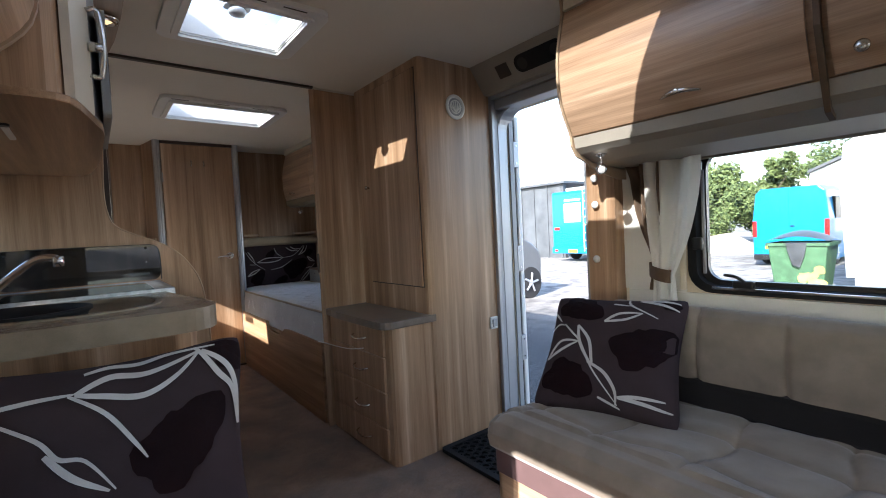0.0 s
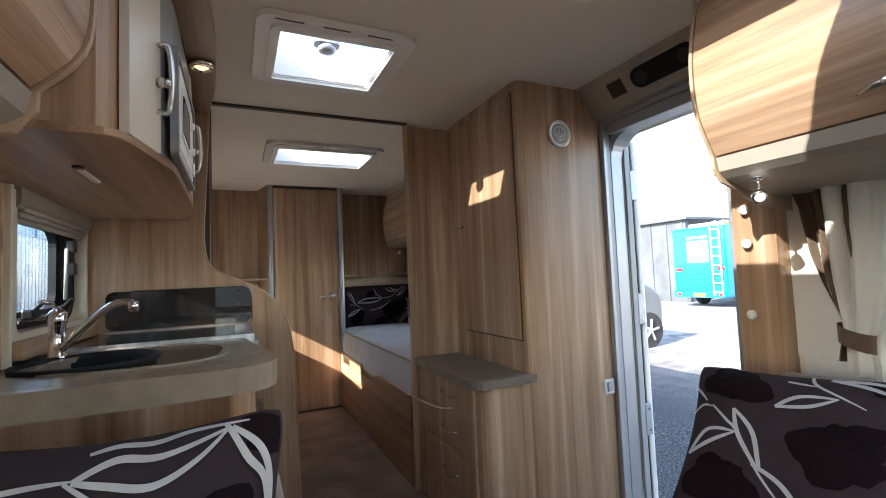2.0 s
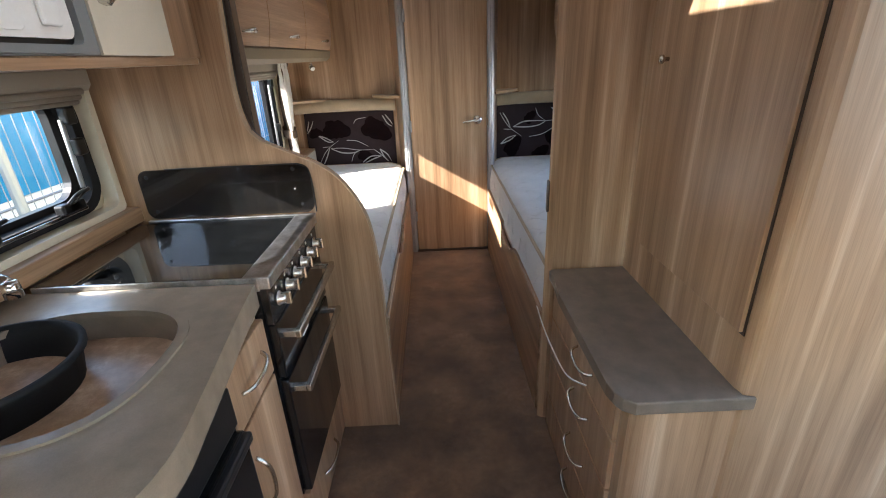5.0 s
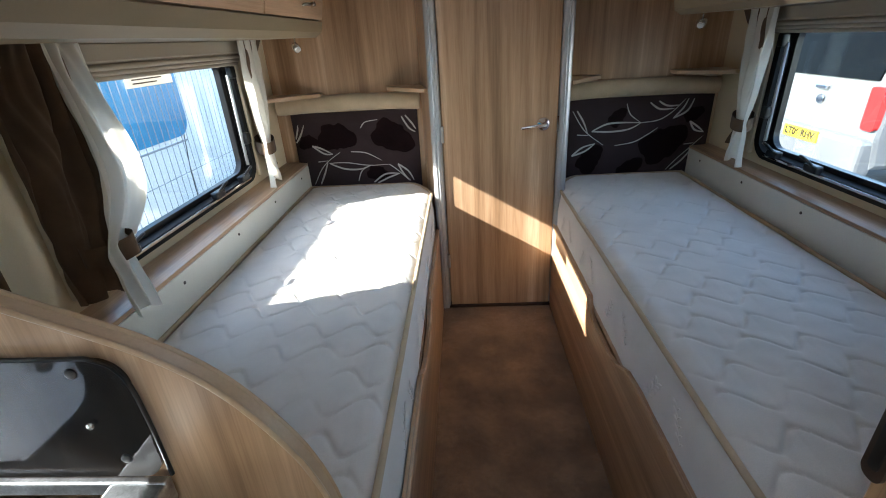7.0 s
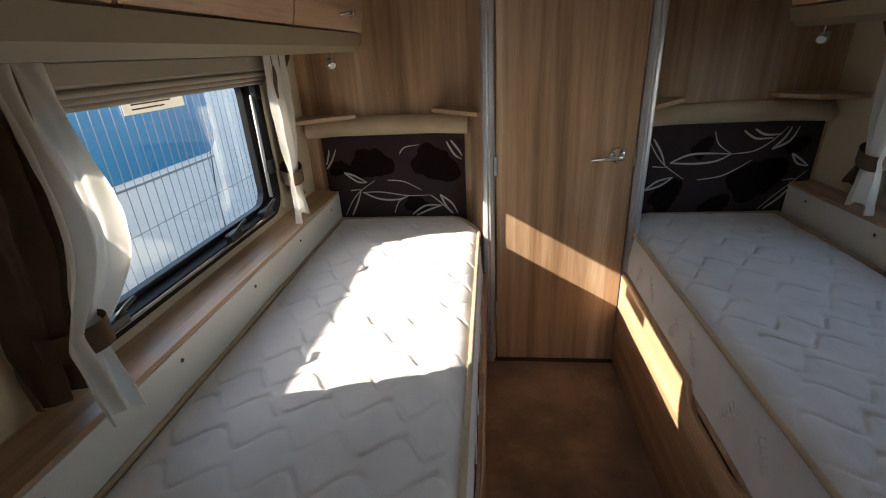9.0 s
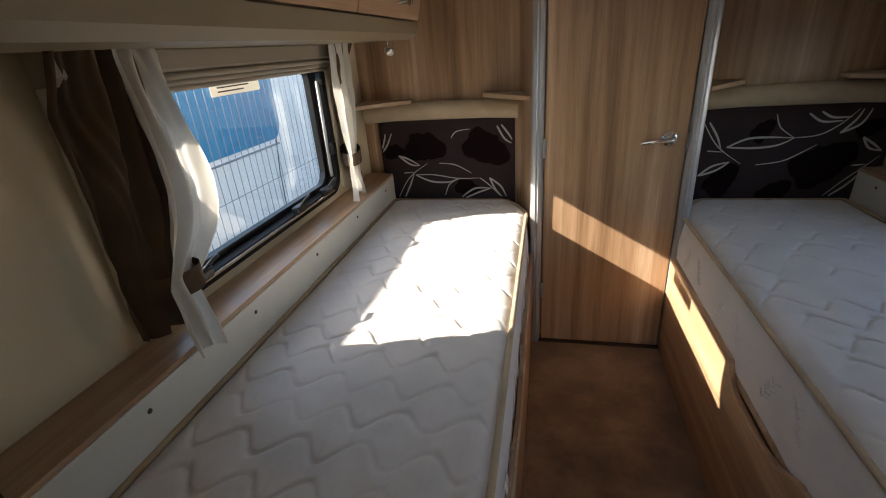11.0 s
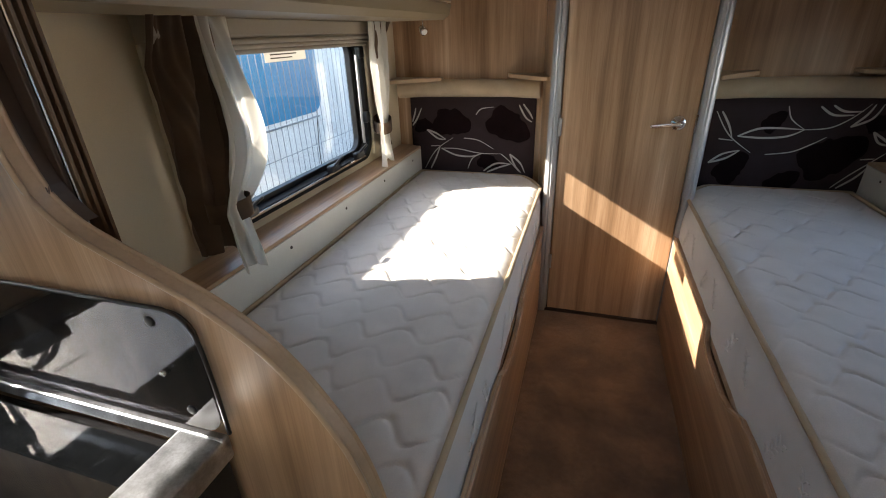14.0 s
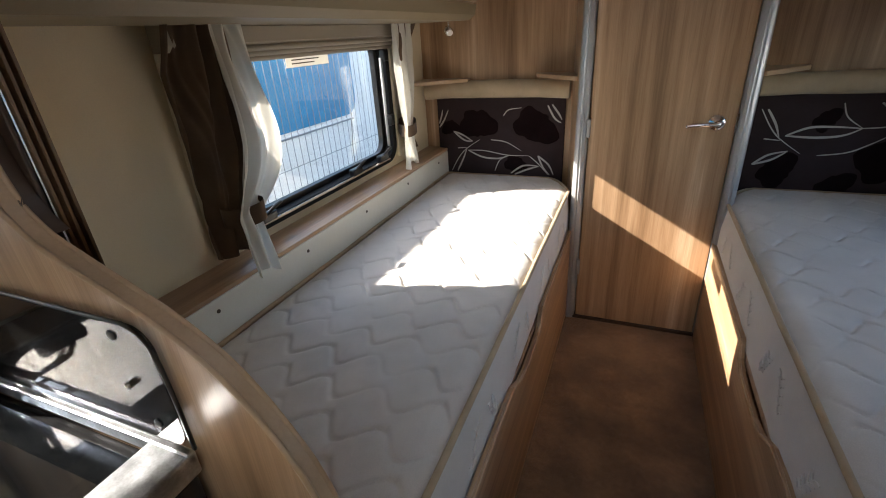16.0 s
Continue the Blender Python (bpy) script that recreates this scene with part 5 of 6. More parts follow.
# ---- lounge and bedroom lockers ----
def locker(name, side, y0, y1, doors, label, depth=0.50, ztop=ZC, zb=1.415, handles="bar", lip="taupe", end_trim=None, tuck=0.022, drop=0.045):
    """An overhead locker against a side wall: curved wood doors over a moulded lip."""
    t = thing(name, label, "overhead locker", "overhead lockers")
    xw, s = (XL, 1) if side < 0 else (XR, -1)
    def P(d, z):
        return (xw + s * d, z)
    zd = zb + 0.068
    face = [(depth - 0.045, ztop - 0.06), (depth - 0.012, 1.83), (depth, 1.72), (depth - 0.18 * tuck, 1.60), (depth - tuck, zd)]
    face = [(p.x, p.y) for p in smooth_line([(a, b, 0) for a, b in face], 4)]
    body = [P(0.003, ztop - 0.002), P(depth - 0.06, ztop - 0.002)] + [P(a - 0.014, b) for a, b in face] + [P(depth - tuck - 0.038, zd - 0.01), P(0.003, zb - drop + 0.022)]
    part("carcass", prism(body, "y", y0, y1), "wood_y", t)
    lipo = [(depth - tuck - 0.002, zd - 0.006), (depth - tuck - 0.012, zb + 0.02), (depth - tuck - 0.04, zb), (depth - 0.20, zb - 0.65 * drop), (0.06, zb - drop), (0.06, zb - drop + 0.015), (depth - 0.22, zb - 0.65 * drop + 0.02), (depth - tuck - 0.055, zb + 0.03), (depth - tuck - 0.04, zd - 0.006)]
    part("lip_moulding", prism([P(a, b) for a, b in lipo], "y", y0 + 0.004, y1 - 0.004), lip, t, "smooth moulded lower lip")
    part("top_strip", prism([P(depth - 0.075, ztop - 0.003), P(depth - 0.045, ztop - 0.003), P(depth - 0.035, ztop - 0.055), P(depth - 0.065, ztop - 0.055)], "y", y0 + 0.004, y1 - 0.004), "cream", t)
    for a, b, hy in doors:
        d = part("door", prism([P(q, r) for q, r in face] + [P(q - 0.013, r) for q, r in reversed(face)], "y", a, b, 0.002), "wood_y_light", t)
        hz = zd + 0.045
        hx = xw + s * (depth - 0.55 * tuck)
        if handles == "bar" and hy > 0.7:
            ho = smooth_line([(hx, hy - 0.062, hz), (hx + s * 0.02, hy - 0.03, hz + 0.004), (hx + s * 0.024, hy, hz + 0.006), (hx + s * 0.02, hy + 0.03, hz + 0.004), (hx, hy + 0.062, hz)], 4)
            n = len(ho)
            hd = part("handle", tube(ho, [0.003 + 0.006 * math.sin(math.pi * q / (n - 1)) for q in range(n)], 8), "satin", d, "slim satin handle", smooth=True)
            part("button", lathe([(0.009, 0), (0.009, 0.012), (0.006, 0.014)], (hx + s * 0.02, hy, hz + 0.006), (s, 0, 0), 12), "satin", hd, smooth=True)
        else:
            part("handle", lathe([(0.012, -0.006), (0.012, 0.008), (0.016, 0.012), (0.015, 0.018), (0.004, 0.02)], (hx, hy, hz), (s, 0, 0), 16), "satin", d, "round push button", smooth=True)
    if end_trim is not None:
        rim = [P(depth - 0.03, ztop)] + [P(a + 0.004, b) for a, b in face] + [P(depth - tuck + 0.004, zb + 0.03), P(depth - tuck - 0.028, zb - 0.012), P(depth - tuck - 0.10, zb - 0.03), P(depth - tuck - 0.16, zb - 0.06), P(0.08, zb - 0.09), P(0.003, zb - 0.09), P(0.003, ztop - 0.001)]
        a, b = end_trim
        part("end_panel", prism(rim, "y", a, b, 0.002), "wood_trim", t, "shaped wood end panel")
    return t


LR = locker("lounge_locker", 1, -1.3, 1.49, [(0.735, 1.486, 1.06), (-0.5, 0.69, 0.63)], "long overhead locker with curved wood doors and satin handle", depth=0.475, end_trim=(1.489, 1.499), tuck=0.072)
strip = [(XR - a, b) for a, b in ((0.445, 1.95), (0.475, 1.83), (0.488, 1.72), (0.475, 1.60), (0.415, 1.46), (0.38, 1.395), (0.33, 1.38), (0.33, 1.39), (0.37, 1.41), (0.395, 1.46), (0.455, 1.60), (0.468, 1.72), (0.455, 1.83), (0.425, 1.95))]
part("divider_strip", prism(strip, "y", 0.702, 0.716), "jamb", LR, "narrow curved wood divider")
LL = locker("lounge_locker", -1, -1.3, 1.635, [(0.35, 1.62, 1.19)], "long overhead locker with curved wood doors and satin handle", depth=0.365, zb=1.452, end_trim=(1.63, 1.648), tuck=0.085)
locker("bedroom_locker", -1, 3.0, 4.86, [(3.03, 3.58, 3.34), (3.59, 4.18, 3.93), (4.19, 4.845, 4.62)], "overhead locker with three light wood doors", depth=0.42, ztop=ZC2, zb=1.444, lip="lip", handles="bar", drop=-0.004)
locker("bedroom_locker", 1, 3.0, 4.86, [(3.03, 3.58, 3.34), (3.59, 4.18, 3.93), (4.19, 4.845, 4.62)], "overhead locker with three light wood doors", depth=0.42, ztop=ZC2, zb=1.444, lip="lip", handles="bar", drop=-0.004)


def spot(x, y, z, tilt, label="small chrome swivel reading spotlight"):
    t = thing("reading_spot", label, "spotlight", "reading spotlights")
    part("base", lathe([(0.022, 0), (0.022, 0.004), (0.012, 0.008), (0.006, 0.012)], (x, y, z), (0, 0, -1), 18), "chrome", t, smooth=True)
    part("stem", tube([(x, y, z), (x, y, z - 0.04)], 0.004, 8), "chrome", t, smooth=True)
    d = Vector(tilt).normalized()
    hd = part("head", lathe([(0.008, -0.024), (0.018, -0.016), (0.02, 0.0), (0.02, 0.016), (0.016, 0.02)], Vector((x, y, z - 0.055)), d, 18), "chrome", t, smooth=True)
    part("lens", lathe([(0.015, 0.0195), (0.012, 0.0215)], Vector((x, y, z - 0.055)), d, 16), "white", hd, smooth=True)


spot(2.20, 1.40, 1.402, (-0.7, -0.5, -0.4))
spot(0.385, 1.60, 1.425, (0.6, -0.6, -0.4))
spot(0.445, 4.885, 1.462, (0.6, -0.6, -0.5))
spot(2.305, 4.885, 1.462, (-0.6, -0.6, -0.5))

# ---- settee by the door, and the seat by the kitchen ----
st = thing("settee", "beige suede settee with dark brown lower backrest band", "settee")
def seat(u, v):
    y = -1.2 + v * 2.775
    prof = [(1.735, 0.33), (1.705, 0.36), (1.695, 0.41), (1.71, 0.452), (1.75, 0.472), (1.82, 0.468), (1.95, 0.452), (2.1, 0.445), (2.25, 0.44), (2.40, 0.435)]
    f = u * (len(prof) - 1)
    i = min(int(f), len(prof) - 2)
    x = prof[i][0] + (prof[i + 1][0] - prof[i][0]) * (f - i)
    z = prof[i][1] + (prof[i + 1][1] - prof[i][1]) * (f - i)
    end = max(0.0, 1 - (1.575 - y) / 0.07)
    k = end ** 2 * 0.05
    z = 0.33 + (z - 0.33) * (1 - 1.2 * k * 6 * 0.5) if z > 0.33 else z
    if x > 1.80:
        wx, wy = x + 0.018 * math.sin(y * 11.6), y + 0.02 * math.sin(x * 13.0)
        gx, gy = min(abs(wx - c) for c in (1.87, 2.10, 2.34)), min(abs(wy - c) for c in (-0.95, -0.68, -0.41, -0.14, 0.13, 0.40, 0.67, 0.94, 1.21, 1.48))
        z -= 0.017 * math.exp(-abs(gx) / 0.012) + 0.017 * math.exp(-abs(gy) / 0.012)
        z += 0.012 * noise.noise((x * 5, y * 5, 0)) + 0.014
    return (x, y - 0.0, z)
part("seat_cushion", grid(110, 320, seat), "suede", st, "buttoned beige seat cushion", smooth=True)
part("seat_end", prism([(1.735, 0.33), (1.705, 0.36), (1.697, 0.41), (1.71, 0.44), (1.75, 0.455), (2.40, 0.43), (2.40, 0.33)], "y", 1.54, 1.582, 0.012), "suede", st)
part("valance_band", box(1.732, 1.745, -1.2, 1.575, 0.25, 0.345, 0.004), "plumband", st, "plum band below the cushion")
part("base_front", box(1.742, 1.76, -1.2, 1.57, 0.0, 0.25, 0.003), "wood_y_light", st)
part("base_end", box(1.742, 2.45, 1.555, 1.573, 0.0, 0.34, 0.003), "wood_y_light", st)
def back(u, v):
    y = -1.2 + v * 2.68
    prof = [(2.34, 0.54), (2.325, 0.61), (2.33, 0.70), (2.35, 0.77), (2.39, 0.80), (2.44, 0.795), (2.49, 0.77), (2.52, 0.74)]
    f = u * (len(prof) - 1)
    i = min(int(f), len(prof) - 2)
    x = prof[i][0] + (prof[i + 1][0] - prof[i][0]) * (f - i)
    z = prof[i][1] + (prof[i + 1][1] - prof[i][1]) * (f - i)
    g = min(abs(y - c) for c in (1.13, 0.86, 0.30, -0.3))
    x += 0.016 * math.exp(-abs(g) / 0.01) + 0.004 * noise.noise((y * 6, z * 6, 3))
    return (x, y, z)
part("backrest", grid(30, 420, back), "suede", st, "beige suede backrest with stitched seams", smooth=True)
part("backrest_band", box(2.335, 2.50, -1.2, 1.475, 0.43, 0.548, 0.02), "brownband", st, "dark brown lower band")
part("backrest_end", prism([(2.34, 0.43), (2.328, 0.60), (2.333, 0.70), (2.352, 0.765), (2.39, 0.793), (2.44, 0.79), (2.49, 0.768), (2.52, 0.735), (2.52, 0.43)], "y", 1.45, 1.48), "suede", st)
tagged(part("trim_wall_below_window", box(2.53, 2.549, -1.2, 1.49, 0.40, 0.832), "offwhite"), kind="structure")
tagged(part("trim_wall_beside_window", box(2.536, 2.5485, 1.245, 1.51, 0.8335, 1.395), "offwhite"), kind="structure")

s2 = thing("side_seat", "beige suede seat beside the kitchen end", "seat")
part("base", box(0.21, 0.90, 0.98, 1.86, 0.0, 0.25), "wood_v", s2)
part("cushion", box(0.21, 0.94, 0.96, 1.87, 0.25, 0.40, 0.04, 4), "suede", s2, smooth=True)
part("bolster", box(0.23, 0.90, 1.66, 1.865, 0.40, 0.72, 0.05, 4), "suede", s2, smooth=True)


SETTEE_STEMS = [[(0.60, 0.97), (0.64, 0.88), (0.84, 0.76)], [(0.50, 0.90), (0.63, 0.88)], [(0.14, 0.67), (0.24, 0.57), (0.31, 0.50), (0.44, 0.28), (0.63, 0.05)], [(0.02, 0.62), (0.08, 0.67), (0.14, 0.66)], [(0.50, 0.08), (0.65, 0.03)], [(0.02, 0.80), (0.10, 0.70)]]
SETTEE_LEAVES = [[(0.68, 0.95), (0.82, 0.95), (0.96, 0.93)], [(0.68, 0.95), (0.83, 0.91), (0.96, 0.86)], [(0.47, 0.70), (0.57, 0.79), (0.73, 0.80)], [(0.47, 0.70), (0.62, 0.73), (0.73, 0.80)], [(0.27, 0.65), (0.38, 0.52), (0.43, 0.35), (0.44, 0.30)], [(0.27, 0.65), (0.31, 0.50), (0.38, 0.38), (0.44, 0.30)],
                 [(0.40, 0.33), (0.53, 0.26), (0.61, 0.15), (0.62, 0.05)], [(0.05, 0.35), (0.14, 0.50), (0.30, 0.50)], [(0.05, 0.35), (0.17, 0.43), (0.30, 0.50)], [(0.63, 0.10), (0.75, 0.13), (0.93, 0.15)], [(0.63, 0.10), (0.80, 0.10), (0.97, 0.09)]]
SEAT_STEMS = [[(0.06, 0.86), (0.25, 0.885), (0.37, 0.89)], [(0.35, 0.885), (0.46, 0.79), (0.55, 0.65), (0.59, 0.58)], [(0.40, 0.965), (0.48, 0.98), (0.58, 0.97), (0.70, 0.985), (0.88, 0.975)], [(0.10, 0.85), (0.25, 0.74), (0.31, 0.66), (0.39, 0.63), (0.48, 0.50)]]
SEAT_LEAVES = [[(0.37, 0.885), (0.48, 0.935), (0.61, 0.92), (0.81, 0.965)], [(0.37, 0.885), (0.46, 0.86), (0.59, 0.83), (0.71, 0.88), (0.81, 0.965)], [(0.80, 0.98), (0.875, 0.85), (0.945, 0.76), (0.97, 0.60)], [(0.82, 0.965), (0.92, 0.87), (0.965, 0.76), (0.975, 0.60)],
               [(0.27, 0.68), (0.35, 0.58), (0.46, 0.50)], [(0.04, 0.55), (0.15, 0.40), (0.30, 0.35)], [(0.04, 0.55), (0.19, 0.48), (0.30, 0.35)]]


def cushion(bl, br, tl, tr, label, flowers, stems, leaves):
    t = thing("scatter_cushion", label, "cushion", "scatter cushions")
    bl, br, tl, tr = (Vector(p) for p in (bl, br, tl, tr))
    nrm = (br - bl).cross(tl - bl).normalized()
    def surf(u, v, lift, side=1):
        # u, v in 0..1
        cu, cv = min(1, max(0, u)), min(1, max(0, v))
        pu = 0.5 + (u - 0.5) * (1 - 0.09 * math.sin(math.pi * cv) - 0.05 * abs(2 * cv - 1) ** 10)
        pv = 0.5 + (v - 0.5) * (1 - 0.09 * math.sin(math.pi * cu) - 0.05 * abs(2 * cu - 1) ** 10)
        p = (bl * (1 - pu) + br * pu) * (1 - pv) + (tl * (1 - pu) + tr * pu) * pv
        a, b = max(0.0, 4 * u * (1 - u)), max(0.0, 4 * v * (1 - v))
        h = 0.10 * (a ** 0.5) * (b ** 0.5) + 0.006 * noise.noise((u * 5, v * 5, side * 3.0)) * min(1, a * b * 3)
        return p + nrm * side * (h + lift)
    part("front", grid(64, 64, lambda u, v: surf(u, v, 0)), "plum", t, smooth=True)
    part("back", grid(24, 24, lambda u, v: surf(u, v, 0, -1)), "plum", t, smooth=True)
    for x, z, r in flowers:
        bm = bmesh.new()
        blob(bm, lambda a, b, l: surf(min(0.99, max(0.01, a)), min(0.99, max(0.01, b)), l), x, z, r, 0.0045, 5, x * 3)
        part("flower_print", bm, "velvet", t)
    for strokes, w in ((stems, 0.0085), (leaves, 0.0125)):
        for line in strokes:
            bm = bmesh.new()
            ribbon(bm, surf, line, w, 0.0065)
            part("leaf_print", bm, "leaf", t, "silver leaf stroke")
    return t


cushion((1.905, 1.55, 0.452), (2.045, 1.055, 0.452), (2.185, 1.615, 0.83), (2.39, 1.16, 0.83), "dark plum scatter cushion with leaf print, on the settee",
        [(0.25, 0.84, 0.18), (0.77, 0.50, 0.22), (0.25, 0.20, 0.19), (0.9, 0.9, 0.06)], SETTEE_STEMS, SETTEE_LEAVES)
cushion((0.38, 1.42, 0.43), (0.87, 1.43, 0.43), (0.385, 1.565, 0.915), (0.897, 1.575, 0.912), "dark plum scatter cushion with leaf print, against the kitchen end",
        [(0.72, 0.60, 0.19), (0.95, 0.92, 0.10), (0.05, 0.9, 0.1), (0.25, 0.15, 0.15)], SEAT_STEMS, SEAT_LEAVES)

# ---- outdoors ----
def ground_material():
    m, nt, b = tree_of("worn_asphalt_yard")
    v = coords(nt)
    grit, patch, broad = noise_node(nt, v, 60, 3, 0.7), noise_node(nt, v, 2.5, 5), noise_node(nt, v, 0.25, 3)
    base = ramp_node(nt, grit, [(0.36, (0.016, 0.016, 0.018)), (0.5, (0.045, 0.045, 0.046)), (0.66, (0.19, 0.185, 0.18))])
    dust_sunlit = ramp_node(nt, patch, [(0.36, (0.17, 0.16, 0.15)), (0.6, (0.42, 0.39, 0.35))])
    # open yard painted paler: worn dust, plus sunlight beyond the parked caravan's shadow
    sep, far = nt.nodes.new("ShaderNodeSeparateXYZ"), nt.nodes.new("ShaderNodeMapRange")
    nt.links.new(v, sep.inputs[0])
    nt.links.new(sep.outputs[0], far.inputs[0])
    far.inputs[1].default_value, far.inputs[2].default_value = 5.2, 9.0
    mask = mixed(nt, "MULTIPLY", 1.0, far.outputs[0], ramp_node(nt, broad, [(0.3, (0.45, 0.45, 0.45)), (0.6, (1, 1, 1))]))
    nt.links.new(mixed(nt, "MIX", mask, base, dust_sunlit), b.inputs["Base Color"])
    b.inputs["Roughness"].default_value = 0.9
    bumped(nt, b, grit, 0.8, 0.01)
    return m


M["ground"] = ground_material()
M["blue_paint"] = paint("sky_blue_vehicle_paint", (0.0, 0.2, 0.48), 0.3, var=0.06, coat=0.4, bump=0)
M["blue_dark"] = paint("deep_blue_vehicle_paint", (0.008, 0.19, 0.38), 0.25, var=0.08, coat=0.5, bump=0)
M["white_paint"] = paint("white_vehicle_paint", (0.72, 0.73, 0.74), 0.35, var=0.04, coat=0.3, bump=0)
M["silver_paint"] = paint("silver_vehicle_paint", (0.17, 0.175, 0.185), 0.3, 0.3, var=0.08, coat=0.5, bump=0)
M["tyre"] = paint("tyre_rubber", (0.02, 0.02, 0.021), 0.8)
M["darkglass"] = paint("dark_vehicle_glass", (0.002, 0.0025, 0.003), 0.08, bump=0, spec=0.04)
M["blindglass"] = paint("vehicle_window_with_blind", (0.3, 0.33, 0.35), 0.15, bump=0)
M["red_lens"] = paint("red_lamp_lens", (0.5, 0.02, 0.02), 0.2, bump=0)
M["yellow_plate"] = paint("yellow_number_plate", (0.7, 0.5, 0.03), 0.4, bump=0)
M["corrugated"] = paint("weathered_grey_steel", (0.09, 0.1, 0.11), 0.6, 0.2, var=0.25, big=1.5)
M["bin_green"] = paint("green_bin_plastic", (0.06, 0.14, 0.07), 0.55, var=0.3, big=6)
M["bin_yellow"] = paint("peeling_yellow_paint", (0.5, 0.42, 0.12), 0.7, var=0.3)
M["bin_lid"] = paint("dark_bin_lid", (0.06, 0.065, 0.07), 0.35, var=0.3, big=5)
M["bark"] = paint("tree_bark", (0.12, 0.09, 0.06), 0.9, bump=0.8, fine=40)
M["rubble"] = paint("pale_rubble", (0.42, 0.37, 0.3), 0.9, var=0.3, big=2, fine=20, bump=1.0, dist=0.03)
M["wire"] = paint("galvanised_wire", (0.22, 0.25, 0.28), 0.5, 0.0, bump=0)


def leaf_material(name, a, b2):
    m, nt, b = tree_of(name)
    geo = nt.nodes.new("ShaderNodeNewGeometry")
    nt.links.new(ramp_node(nt, geo.outputs["Random Per Island"], [(0.0, a), (1.0, b2)]), b.inputs["Base Color"])
    b.inputs["Roughness"].default_value = 0.6
    return m


M["leaves"] = leaf_material("green_leaves", (0.05, 0.08, 0.025), (0.18, 0.23, 0.08))
M["dry_leaves"] = leaf_material("yellow_green_leaves", (0.12, 0.12, 0.04), (0.26, 0.24, 0.1))

gx = [-60, -20, -3, 0, 2, 4, 6, 8, 11, 14, 20, 30, 60, 200, 900]
gz = [-0.45, -0.45, -0.45, -0.45, -0.45, -0.45, -0.42, -0.39, -0.35, -0.35, -0.35, -0.35, -0.35, -0.35, -0.35]
gy = [-900, -200, -60, -20, 0, 5, 10, 20, 60, 200, 900]
gx[0] = -900
bm = bmesh.new()
gv = [[bm.verts.new((x, y, z)) for y in gy] for x, z in zip(gx, gz)]
for i in range(len(gx) - 1):
    for j in range(len(gy) - 1):
        bm.faces.new((gv[i][j], gv[i + 1][j], gv[i + 1][j + 1], gv[i][j + 1]))
tagged(part("ground", bm, "ground"), "worn grey asphalt yard with dust and sunlight painted in beyond the caravan", "ground", kind="structure")


def wheel(parent, c, r, axis, w=0.2):
    t = part("wheel", lathe([(r * 0.62, -w / 2), (r * 0.95, -w / 2), (r, -w / 4), (r, w / 4), (r * 0.95, w / 2), (r * 0.62, w / 2)], c, axis, 28), "tyre", parent, "black tyre", smooth=False)
    bm = lathe([(r * 0.64, 0), (r * 0.62, 0.012), (r * 0.55, -0.01), (r * 0.2, 0.0), (r * 0.18, 0.02), (r * 0.05, 0.022)], Vector(c) + Vector(axis) * (w / 2 - 0.012), axis, 20)
    part("rim", bm, "alu", t, "alloy rim")
    a = Vector(axis)
    u = a.orthogonal().normalized()
    v = a.cross(u)
    for q in range(5):
        d = u * math.cos(q * 1.2566) + v * math.sin(q * 1.2566)
        part("spoke", tube([Vector(c) + a * (w / 2 + 0.012), Vector(c) + a * (w / 2 + 0.004) + d * r * 0.6], r * 0.07, 6), "alu", t)


# blue motorhome, back towards the doorway
mh = thing("motorhome", "bright blue motorhome seen from behind with a roof ladder", "motorhome")
X0, Y0b, Y1b, Z0, Z1 = 13.4, 8.35, 10.55, 0.33, 2.62
part("body", box(X0, X0 + 5.5, Y0b, Y1b, Z0, Z1, 0.10, 3), "blue_paint", mh)
part("side_panel", box(X0 + 0.4, X0 + 5.4, Y0b - 0.012, Y0b, Z0 + 0.1, Z1 - 0.15, 0.003), "white_paint", mh)
part("recessed_panel", box(X0 - 0.008, X0 + 0.01, Y0b + 0.30, Y1b - 0.2, 1.42, 2.42, 0.003), "blue_paint", mh)
rw = part("window", box(X0 - 0.03, X0 - 0.006, 9.0, 9.78, 1.52, 2.12, 0.01), "blindglass", mh)
part("window_rim", add_ring(bmesh.new(), rounded(8.95, 9.83, 1.47, 2.17, 0.05), rounded(9.02, 9.76, 1.54, 2.10, 0.03), "x", X0 - 0.045, X0 - 0.02), "grey", rw)
part("window_mark", lathe([(0.13, 0), (0.10, 0.004)], (X0 - 0.031, 9.38, 1.85), (-1, 0, 0), 20), "grey", rw)
part("marker_bar", box(X0 - 0.05, X0 - 0.002, 8.98, 9.80, 2.24, 2.31, 0.01), "white_paint", mh)
for q in range(7):
    part("louvre", box(X0 - 0.03, X0 - 0.004, Y0b + 0.08, Y1b - 0.08, 0.62 + q * 0.075, 0.655 + q * 0.075, 0.008), "blue_paint", mh)
part("bumper", box(X0 - 0.09, X0 - 0.004, Y0b + 0.05, Y1b - 0.05, 0.33, 0.58, 0.03), "blue_paint", mh)
part("number_plate", box(X0 - 0.10, X0 - 0.091, 9.15, 9.60, 0.36, 0.48), "yellow_plate", mh)
for y in (8.52, 10.25):
    part("tail_lamp", box(X0 - 0.035, X0 - 0.003, y - 0.14, y + 0.14, 1.20, 1.30, 0.01), "red_lens", mh)
    part("fog_lamp", box(X0 - 0.10, X0 - 0.088, y - 0.08, y + 0.08, 0.40, 0.48, 0.005), "red_lens", mh)
ld = part("ladder", tube([(X0 - 0.10, 8.78, 0.42), (X0 - 0.10, 8.78, 2.7), (X0 + 0.2, 8.78, 2.75)], 0.022, 8), "white_paint", mh)
